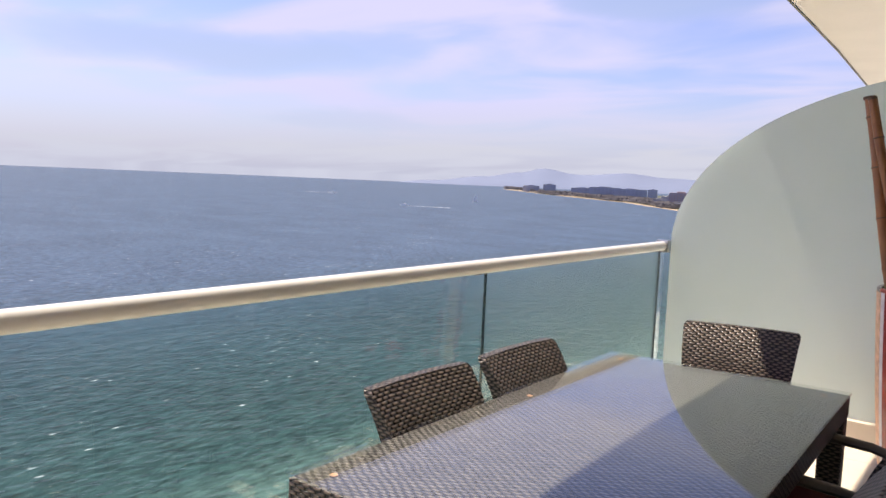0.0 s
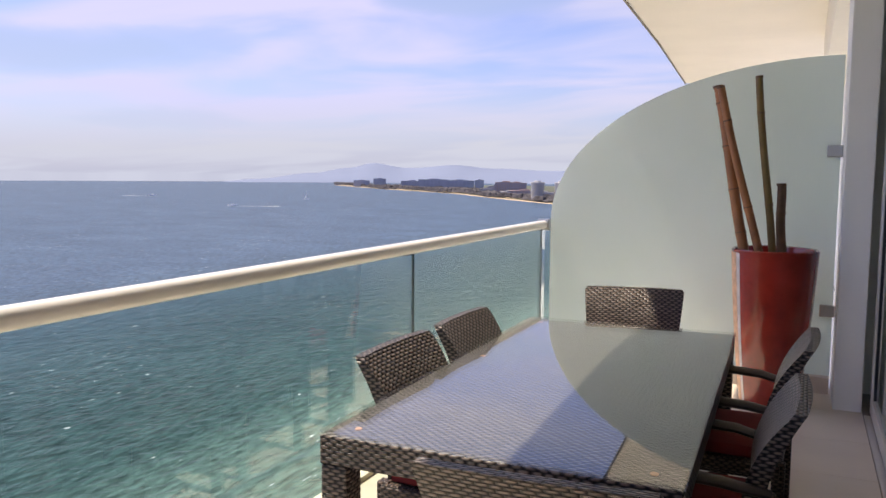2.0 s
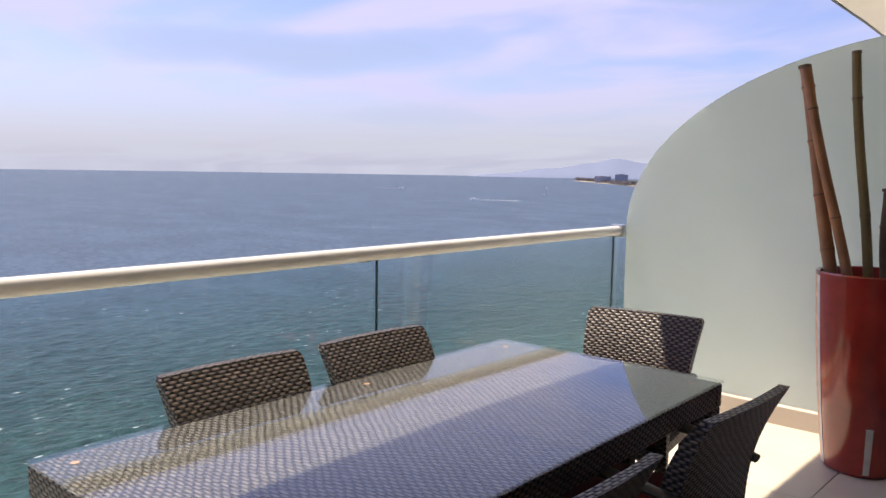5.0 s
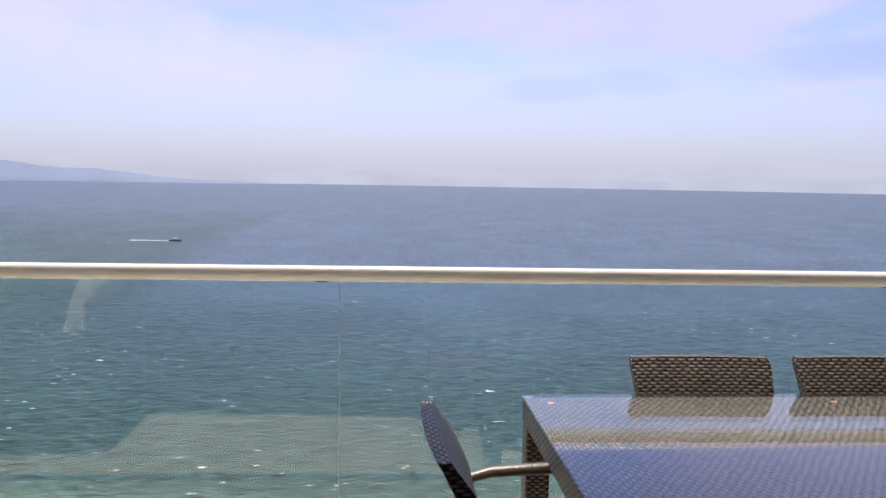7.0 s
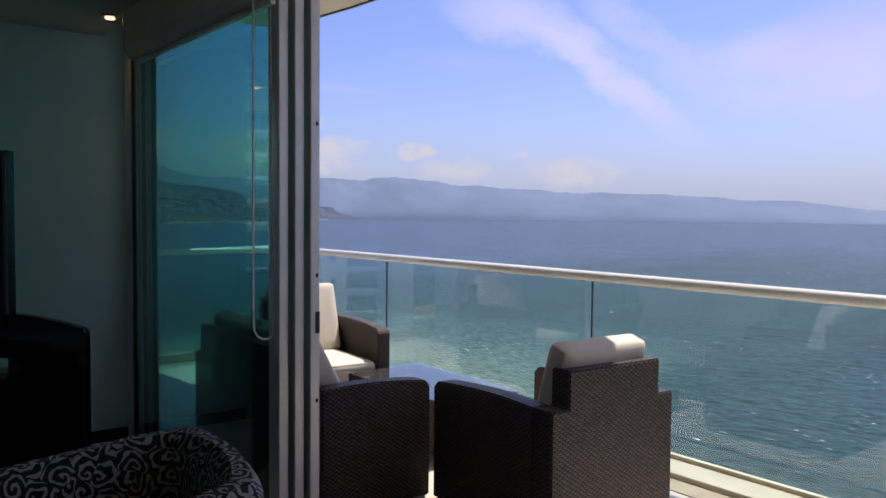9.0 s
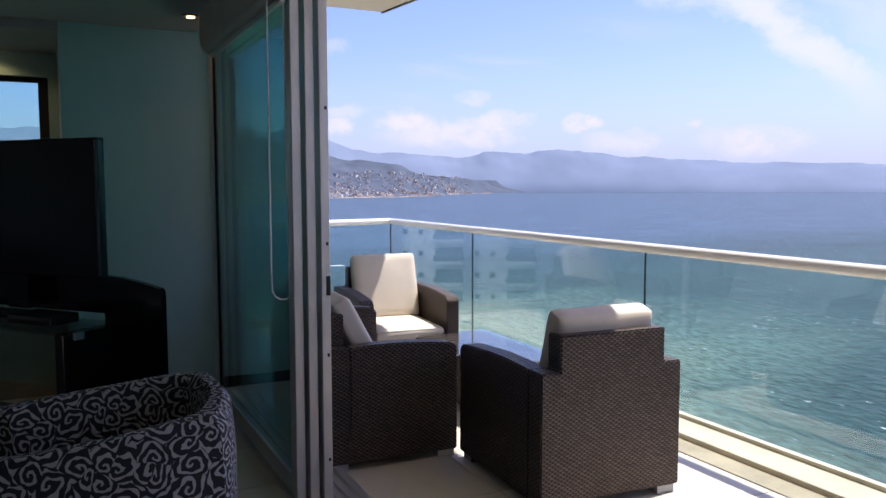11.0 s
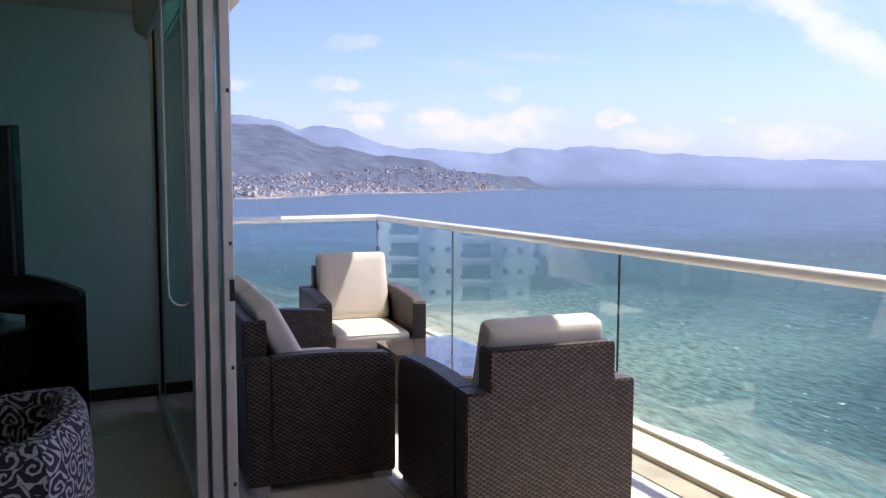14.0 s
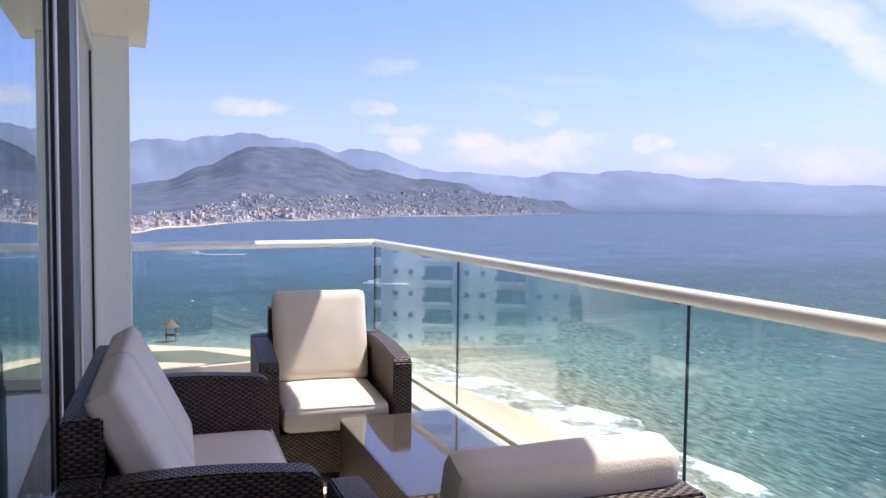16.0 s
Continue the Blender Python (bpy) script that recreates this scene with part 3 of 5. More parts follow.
SLAB_EDGE = ((-1.90, END_Y - 0.08), (-2.04, -5.4), (-2.085, -4.3), (-2.03, -2.7), (-1.965, -1.0), (-2.04, 0.5), (-2.10, 2.2), (-2.10, 8.0), (-2.28, 11.9), (-2.62, 17.2))

# ---- the structure of the terrace ----
floor = tagged(new("floor", mesh_of("floor", box(-1.72, 7.0, END_Y, 12.0, -0.25, -0.006), M_GROUT)), "large beige square tiles with thin joints", "floor", kind="structure")
curb = tagged(new("trim_curb", mesh_of("trim_curb", box(-2.06, -1.725, END_Y - 0.1, DIV_Y - 0.02, -0.25, 0.034, 0.008), M_CURB)), "low weathered beige cement curb under the glass railing", "curb", kind="structure")
tagged(new("trim_strip", mesh_of("trim_strip", box(-1.725, -1.557, END_Y, DIV_Y - 0.06, -0.24, 0.004, 0.002), M_STRIP)), "rough cement strip between floor tiles and curb", "floor strip", kind="structure")
tagged(new("trim_divider_curb", mesh_of("trim_divider_curb", box(-1.72, 0.06, DIV_Y - 0.05, DIV_Y + 0.08, -0.01, 0.115, 0.006), M_TILE)), "raised tiled curb below the frosted divider", "curb", kind="structure")
slab = tagged(new("ceiling_slab", mesh_of("ceiling_slab", extrude_outline([(0.3, END_Y - 0.08), (0.3, 17.2)] + list(SLAB_EDGE[::-1]), "z", 3.49, 3.74), M_WHITE)), "cream painted concrete balcony slab overhead", "ceiling", kind="structure")
tagged(new("trim_drip_edge", mesh_of("trim_drip_edge", extrude_outline([(x - 0.002, y) for x, y in SLAB_EDGE] + [(x - 0.025, y) for x, y in SLAB_EDGE[::-1]], "z", 3.475, 3.60), M_SEAL)), "thin dark drip edge along the balcony slab", "trim", kind="structure")
tagged(new("wall_lintel", mesh_of("wall_lintel", box(0.0, 0.62, END_Y + 0.02, 12.0, 2.70, 3.488, 0.006), M_WHITE)), "cream rendered beam above the sliding doors", "wall", kind="structure")
tagged(new("wall_south_outer", mesh_of("wall_south_outer", box(0.13, 1.28, END_Y + 0.02, -6.2, -0.004, 2.698, 0.006), M_EXT)), "white rendered outer wall beside the sliding doors", "wall", kind="structure")
tagged(new("wall_column", mesh_of("wall_column", box(0.075, 0.24, 4.66, 5.30, 0.0, 2.698, 0.006), M_EXT)), "white rendered column beside the divider", "column", kind="structure")
tagged(new("wall_neighbour", mesh_of("wall_neighbour", box(0.26, 0.60, 5.17, 12.0, 0.0, 2.698), M_EXT)), "white outer wall of the next terrace", "wall", kind="structure")
tagged(new("wall_below", mesh_of("wall_below", box(-1.9, 14.0, END_Y + 0.05, 30.0, -42.5, -0.255), M_EXT)), "white rendered body of the building below", "wall", kind="structure")

# Unseen floor, made pale to bounce light onto the frosted divider.
tagged(new("floor_neighbour", mesh_of("floor_neighbour", box(-1.9, 0.25, DIV_Y + 0.09, 12.0, -0.02, 0.0), M_EXT)), "unseen floor of the next terrace, pale to bounce light", "floor", kind="structure")

# glass railing
railing = thing("glass_railing", "glass balcony railing with a round white metal handrail", "railing")
side_end = (0.13, -6.33)
bars = bmesh.new()
tube(bars, [(RAIL_X, DIV_Y - 0.03, 1.088), (RAIL_X, END_Y - 0.02, 1.088)], 0.034, 20)
part("handrail", bars, M_RAIL, railing, "white painted round handrail", smooth=True)
bars = tube(bmesh.new(), [(RAIL_X - 0.01, END_Y, 1.088), (side_end[0], side_end[1], 1.088)], 0.034, 20)
part("handrail", bars, M_RAIL, railing, "white painted round handrail", smooth=True)
part("bracket", box(RAIL_X - 0.045, RAIL_X + 0.045, DIV_Y - 0.06, DIV_Y - 0.012, 1.045, 1.13, 0.006), M_STEEL, railing, "square steel end bracket")
GAPS = (4.985, 2.812, 0.33, -2.216, -4.635, END_Y)
stops = (DIV_Y - 0.02,) + GAPS
for y1, y0 in zip(stops, stops[1:]):
    if y1 - y0 > 0.05:
        part("pane", box(RAIL_X - 0.006, RAIL_X + 0.006, y0 + 0.0015, y1 - 0.0015, 0.035, 1.06), M_GLASS, railing, "clear greenish glass pane")
for y in GAPS:
    part("edge_seal", box(RAIL_X - 0.0075, RAIL_X + 0.0075, y - 0.0013, y + 0.0013, 0.04, 1.06), M_JOINT_SHINE if y == 0.33 else M_SEAL, railing, "glass joint coloured as a pale reflection" if y == 0.33 else "dark glass edge")
    if y > -6:
        part("clip", box(RAIL_X - 0.012, RAIL_X + 0.012, y - 0.10, y - 0.05, 1.052, 1.062, 0.003), M_BLACK, railing)
part("base_channel", box(RAIL_X - 0.014, RAIL_X + 0.014, END_Y, DIV_Y - 0.05, 0.03, 0.058, 0.003), M_CURB, railing, "beige base channel holding the glass")
sd = Vector((side_end[0] - RAIL_X, side_end[1] - END_Y, 0))
side_m = Matrix.Translation((RAIL_X, END_Y, 0)) @ Matrix.Rotation(math.atan2(sd.y, sd.x), 4, "Z")
ob = part("pane", box(0.02, sd.length, -0.006, 0.006, 0.035, 1.06), M_GLASS, railing, "clear greenish glass pane")
ob.matrix_local = side_m
ob = part("base_channel", box(0.0, sd.length, -0.03, 0.03, 0.0, 0.085, 0.004), M_CURB, railing, "beige base channel holding the glass")
ob.matrix_local = side_m

# frosted divider with a quarter-round top
divider = thing("privacy_divider", "frosted green glass divider with a quarter-round top", "divider")
outline = [(0.06, 0.118), (0.06, 2.268)]
for k in range(0, 41):
    a = math.pi / 2 * (1 - k / 40)
    outline.append((0.04 - 1.962 * math.cos(a), 1.12 + 1.148 * math.sin(a)))
outline += [(-1.922, 0.118)]
part("pane", extrude_outline(outline, "y", DIV_Y - 0.006, DIV_Y + 0.006), M_FROST, divider, "frosted glass sheet")
for z in (1.638, 0.565):
    part("clip", box(-0.02, 0.074, DIV_Y - 0.035, DIV_Y + 0.03, z - 0.04, z + 0.04, 0.006), M_STEEL, divider, "square steel glass clip")


def sliding_panel(x, y0, y1, label):
    p = thing("sliding_door", label, "sliding door", group="sliding doors")
    w, z0, z1 = 0.095, 0.03, 2.64
    part("stile", box(x - 0.022, x + 0.022, y1 - w, y1, z0, z1, 0.004), M_ALU, p, "satin aluminium upright")
    part("stile", box(x - 0.022, x + 0.022, y0, y0 + w, z0, z1, 0.004), M_ALU, p, "satin aluminium upright")
    part("bottom_rail", box(x - 0.020, x + 0.020, y0 + w, y1 - w, z0, z0 + 0.09, 0.003), M_ALU, p)
    part("top_rail", box(x - 0.020, x + 0.020, y0 + w, y1 - w, z1 - 0.07, z1, 0.003), M_ALU, p)
    part("pane", box(x - 0.004, x + 0.004, y0 + w + 0.002, y1 - w - 0.002, z0 + 0.092, z1 - 0.072), M_DOORGLASS, p, "teal tinted glass")
    part("gasket", box(x - 0.012, x + 0.012, y1 - w - 0.012, y1 - w - 0.001, z0 + 0.1, z1 - 0.08), M_BLACK, p)
    part("gasket", box(x - 0.012, x + 0.012, y0 + w + 0.001, y0 + w + 0.012, z0 + 0.1, z1 - 0.08), M_BLACK, p)
    return p


for x, y1 in ((0.457, -1.60), (0.515, -1.625), (0.573, -1.65)):
    p = sliding_panel(x, -3.68, y1, "aluminium sliding door with teal tinted glass, slid open")
    if x < 0.46:
        for z in (0.22, 0.72, 1.24, 1.86):
            part("screw", box(0.443, 0.455, y1 - 0.0005, y1 + 0.003, z - 0.008, z + 0.008, 0.002), M_BLACK, p)
        part("lock_plate", box(0.436, 0.456, y1 - 0.001, y1 + 0.003, 1.0, 1.09, 0.001), M_BLACK, p)
sliding_panel(0.30, 3.2, 4.58, "aluminium sliding door with teal tinted glass, beside the column")
sliding_panel(0.405, -6.19, -4.262, "fixed aluminium window wall with teal tinted glass")
tagged(new("trim_door_jamb", mesh_of("trim_door_jamb", box(0.395, 0.455, -4.25, -3.86, 0.0, 2.698, 0.004), M_JAMB)), "dark aluminium door jamb", "jamb", kind="structure")
track = bmesh.new()
for x in (0.30, 0.355, 0.41, 0.457, 0.515, 0.573):
    add_box(track, x - 0.006, x + 0.006, -3.85, 4.6, -0.004, 0.026)
add_box(track, 0.25, 0.608, -3.85, 4.6, -0.01, 0.004)
tagged(new("trim_door_track", mesh_of("trim_door_track", track, M_ALU)), "grooved aluminium sliding door track in the floor", "door track", kind="structure")
tagged(new("trim_door_head", mesh_of("trim_door_head", box(0.25, 0.608, -3.85, 4.6, 2.642, 2.697), M_ALU)), "aluminium head track over the sliding doors", "door track", kind="structure")

# ---- the room inside ----
tagged(new("ceiling", mesh_of("ceiling", box(0.612, 7.2, -4.06, 12.2, 2.60, 2.95), M_INWALL)), "plain painted ceiling with recessed lamps", "ceiling", kind="structure")
tagged(new("ceiling_lower", mesh_of("ceiling_lower", box(1.499, 7.2, -6.7, -4.062, 2.535, 2.95), M_INWALL)), "lowered ceiling over the window bay", "ceiling", kind="structure")
tagged(new("wall_teal", mesh_of("wall_teal", box(0.457, 1.50, -4.25, -4.05, 0.0, 2.698, 0.004), M_WALL)), "plain teal painted inner wall", "wall", kind="structure")
tagged(new("wall_bay_side", mesh_of("wall_bay_side", box(1.30, 1.498, -6.62, -4.252, 0.0, 2.95), M_INWALL)), "plain inner wall beside the window bay", "wall", kind="structure")
bay = bmesh.new()
add_box(bay, 1.5, 7.2, -5.22, -5.05, 0.0, 0.95)
add_box(bay, 1.5, 7.2, -5.22, -5.05, 2.35, 2.533)
add_box(bay, 1.5, 1.57, -5.22, -5.05, 0.95, 2.35)
add_box(bay, 6.8, 7.2, -5.22, -5.05, 0.95, 2.35)
tagged(new("wall_south_window", mesh_of("wall_south_window", bay, M_WALL)), "inner wall around the south window", "wall", kind="structure")
tagged(new("wall_east", mesh_of("wall_east", box(7.0, 7.2, -6.63, 12.0, 0.0, 2.698), M_INWALL)), "plain inner wall", "wall", kind="structure")
tagged(new("wall_north", mesh_of("wall_north", box(0.602, 6.998, 5.17, 5.35, 0.0, 2.698), M_INWALL)), "plain inner wall", "wall", kind="structure")
tagged(new("baseboard", mesh_of("baseboard", box(0.460, 1.50, -4.048, -4.03, 0.0, 0.08, 0.003), M_BLACK)), "dark baseboard along the teal wall", "baseboard", kind="structure")
# The unseen eastern stretch is added to let more daylight into the room.
win = thing("window_1", "wide window with a dark frame facing a white tower", "window", kind="structure")
part("window_pane", box(1.64, 6.76, -5.14, -5.132, 0.99, 2.31), M_DOORGLASS, win)
for a, b, c, d in ((1.57, 1.64, 0.95, 2.35), (6.76, 6.8, 0.95, 2.35), (1.64, 6.76, 0.95, 0.99), (1.64, 6.76, 2.31, 2.35), (3.3, 3.34, 0.99, 2.31), (5.0, 5.04, 0.99, 2.31)):
    part("window_frame", box(a, b, -5.16, -5.11, c, d, 0.003), M_BLACK, win)


def downlight(x, y, z, watts, spread):
    d = thing("downlight", "small round recessed ceiling lamp, lit warm", "ceiling lamp", pose(x, y, z), "downlights")
    ring = bmesh.new()
    bmesh.ops.create_cone(ring, cap_ends=True, segments=24, radius1=0.055, radius2=0.048, depth=0.012, matrix=Matrix.Translation((0, 0, -0.006)))
    part("trim_ring", ring, M_STEEL, d)
    disc = bmesh.new()
    bmesh.ops.create_cone(disc, cap_ends=True, segments=24, radius1=0.026, radius2=0.026, depth=0.006, matrix=Matrix.Translation((0, 0, -0.0155)))
    part("bulb", disc, M_LAMP, d, "warm glowing lamp")
    beam = new("downlight_beam", bpy.data.lights.new("downlight_beam", "SPOT"))
    beam.data.energy, beam.data.color, beam.data.spot_size, beam.data.spot_blend, beam.data.shadow_soft_size = watts, (1.0, 0.62, 0.30), radians(spread), 0.8, 0.02
    beam.matrix_world = look((x, y, z - 0.03), (x, y, z - 1.0))
    return d


downlight(0.735, -3.46, 2.598, 0.7, 120)
downlight(1.973, -4.89, 2.533, 2.0, 150)

# roller blind cord on the door
loop = [(0.688, -1.685, 2.40), (0.688, -1.69, 1.10)] + [(0.634 + 0.054 * math.cos(a), -1.69, 1.04 - 0.06 * math.sin(a)) for a in (0.3, 0.8, 1.3, 1.8, 2.3, 2.8)] + [(0.580, -1.69, 1.10), (0.612, -1.69, 2.33)]
loop = [(max(x, 0.604), y, z) for x, y, z in loop]
cord = tube(bmesh.new(), loop, 0.0042, 8)
tagged(part("blind_cord", cord, M_CORD, smooth=True), "thin white looped blind cord hanging by the doors", "cord")
roll = thing("roller_blind", "cream blind cassette under the ceiling by the doors", "blind")
prof = [(0.614, 2.34), (0.614, 2.597), (0.700, 2.597)] + [(0.70 - 0.045 * (1 - math.cos(a)), 2.42 - 0.08 * math.sin(a)) for a in (0.0, 0.4, 0.8, 1.2, 1.57)]
part("cassette", extrude_outline(prof, "y", -3.32, -1.60), M_CREAM, roll, "cream rounded cassette")
part("end_cap", extrude_outline([(x + (0.006 if x > 0.65 else 0.0), z) for x, z in prof], "y", -3.332, -3.3215), M_ALU, roll, "thin metal end cap")
part("bottom_bar", box(0.622, 0.645, -3.30, -1.62, 2.315, 2.338, 0.004), M_ALU, roll)

# television and its stand, turned across the corner
TV_TURN = -50
tv = thing("television", "large flat black television on a glossy stand", "television", pose(1.787, -3.594, 0.0, 0, 0, TV_TURN))
part("screen", box(-0.69, 0.69, 0.006, 0.012, 1.00, 1.765), M_SCREEN, tv, "dark glossy screen")
part("casing", box(-0.71, 0.71, -0.045, 0.006, 0.97, 1.785, 0.008), M_LACQUER, tv)
part("bezel", box(-0.71, -0.692, 0.0065, 0.016, 0.99, 1.77, 0.003), M_STEELD, tv, "thin grey bezel edge")
part("neck", box(-0.09, 0.09, -0.04, 0.0, 0.76, 0.97, 0.006), M_LACQUER, tv)
part("foot", box(-0.32, 0.32, -0.06, 0.16, 0.722, 0.742, 0.008), M_LACQUER, tv)
stand = thing("media_stand", "black lacquered stand with a tall rounded back and glass shelves", "media stand", pose(1.719, -3.647, 0.0, 0, 0, TV_TURN))
for sx in (-1, 1):
    prof = [(0.60, 0.0), (1.04, 0.0), (1.04, 0.885)] + [(1.0 + 0.04 * math.cos(a), 0.885 + 0.035 * math.sin(a)) for a in (0.5, 1.0, 1.45)] + [(0.88, 0.945), (0.72, 0.968), (0.60, 0.975)]
    part("back_panel", extrude_outline([(sx * x, z) for x, z in prof], "y", -0.06, -0.02), M_LACQUER, stand, "tall black panel with a rounded corner")
part("back_rail", box(-0.598, 0.598, -0.058, -0.022, 0.745, 0.965, 0.004), M_LACQUER, stand)
for sx in (-1, 1):
    part("side_panel", box(sx * 0.70 - 0.03, sx * 0.70 + 0.03, -0.018, 0.40, 0.0, 0.70, 0.006), M_LACQUER, stand)
    part("shelf_bracket", box(sx * 0.775 - 0.012, sx * 0.775 + 0.012, 0.30, 0.36, 0.665, 0.705, 0.004), M_STEEL, stand, "small steel bracket")
part("glass_top", box(-0.80, 0.80, -0.015, 0.46, 0.706, 0.720, 0.003), M_CLEAR, stand, "clear glass shelf")
part("glass_shelf", box(-0.665, 0.665, -0.015, 0.42, 0.40, 0.412, 0.002), M_CLEAR, stand, "clear glass shelf")
part("bottom_panel", box(-0.665, 0.665, -0.015, 0.42, 0.06, 0.11, 0.006), M_LACQUER, stand)
player = part("media_player", box(-0.17, 0.17, -0.10, 0.10, 0.0, 0.055, 0.006), M_LACQUER)
player.matrix_world = stand.matrix_world @ Matrix.Translation((-0.40, 0.24, 0.721))
tagged(player, "flat black player on the glass shelf", "media player")


def tub_chair():
    """A low round-backed armchair; the open side faces local +x."""
    c = thing("tub_chair", "round-backed armchair in black and grey scrolled floral fabric", "armchair", pose(1.42, -1.12, 0.0, 0, 0, -6))
    bm = bmesh.new()
    n, layers = 40, ((0.0, 0.0), (0.03, 0.0), (0.35, 0.0), (0.7, 0.0), (0.93, 0.012), (1.0, 0.045))
    outer, inner = [], []
    for i in range(n + 1):
        a = math.pi * (0.27 + 1.46 * i / n)
        u = abs(i / n - 0.5) * 2
        top = 0.755 - 0.13 * max(0, u - 0.25) ** 1.3
        ca, sa = math.cos(a), math.sin(a)
        sq = 1 / max(abs(ca), abs(sa)) ** 0.55
        ro, ri = 0.43 * sq, 0.30 * sq
        fx = 1.5 if ca > 0 else 1.0
        outer.append([bm.verts.new((ca * fx * (ro - d), sa * (ro - d), 0.10 + (top - 0.10) * k)) for k, d in layers])
        inner.append([bm.verts.new((ca * fx * (ri + d), sa * (ri + d), 0.10 + (top - 0.10) * k)) for k, d in layers])
    m_ = len(layers)
    for i in range(n):
        for k in range(m_ - 1):
            bm.faces.new((outer[i][k], outer[i + 1][k], outer[i + 1][k + 1], outer[i][k + 1]))
            bm.faces.new((inner[i][k], inner[i][k + 1], inner[i + 1][k + 1], inner[i + 1][k]))
        bm.faces.new((outer[i][-1], outer[i + 1][-1], inner[i + 1][-1], inner[i][-1]))
        bm.faces.new((outer[i][0], inner[i][0], inner[i + 1][0], outer[i + 1][0]))
    for i in (0, n):
        bm.faces.new([*outer[i], *inner[i][::-1]])
    bmesh.ops.recalc_face_normals(bm, faces=bm.faces)
    part("back", bm, M_FLORAL, c, smooth=True)
    part("seat_cushion", cushion(-0.29, 0.44, -0.285, 0.285, 0.27, 0.45, 0.02), M_FLORAL, c, smooth=True)
    part("base", box(-0.25, 0.34, -0.25, 0.25, 0.10, 0.27, 0.02), M_FLORAL, c)
    for x in (-0.26, 0.30):
        for y in (-0.28, 0.28):
            part("leg", tube(bmesh.new(), [(x, y, 0.0), (x, y, 0.11)], [0.018, 0.026], 12), M_LACQUER, c)


tub_chair()

# ---- dining set ----
TABLE = pose(-0.885, 2.06, 0.0, 0, 0, 1.3)
table = thing("dining_table", "dark woven wicker dining table with a clear glass top", "table", TABLE)
HX, HY = 0.50, 1.015
part("woven_top", box(-HX + 0.004, HX - 0.004, -HY + 0.004, HY - 0.004, 0.690, 0.722, 0.004), M_WICKER_T, table, "woven brown-grey wicker surface")
for x0, x1, y0, y1 in ((-HX, HX, -HY, -HY + 0.05), (-HX, HX, HY - 0.05, HY), (-HX, -HX + 0.05, -HY + 0.05, HY - 0.05), (HX - 0.05, HX, -HY + 0.05, HY - 0.05)):
    part("apron", box(x0, x1, y0, y1, 0.635, 0.7205, 0.006), M_WICKER, table, "woven wicker apron")
for x in (-HX + 0.045, HX - 0.045):
    for y in (-HY + 0.045, HY - 0.045):
        part("leg", box(x - 0.043, x + 0.043, y - 0.043, y + 0.043, 0.0, 0.635, 0.008), M_WICKER, table)
table_top = part("glass_top", box(-HX - 0.004, HX + 0.004, -HY - 0.004, HY + 0.004, 0.7225, 0.7325, 0.003), M_CLEAR, table, "clear glass sheet")
for x, y in ((-0.42, -0.93), (-0.42, 0.1), (-0.42, 0.93), (0.42, -0.93), (0.42, 0.93)):
    pad = bmesh.new()
    bmesh.ops.create_cone(pad, cap_ends=True, segments=16, radius1=0.011, radius2=0.011, depth=0.002, matrix=Matrix.Translation((x, y, 0.7235)))
    part("pad", pad, M_POTP, table_top, "small amber glass pad")


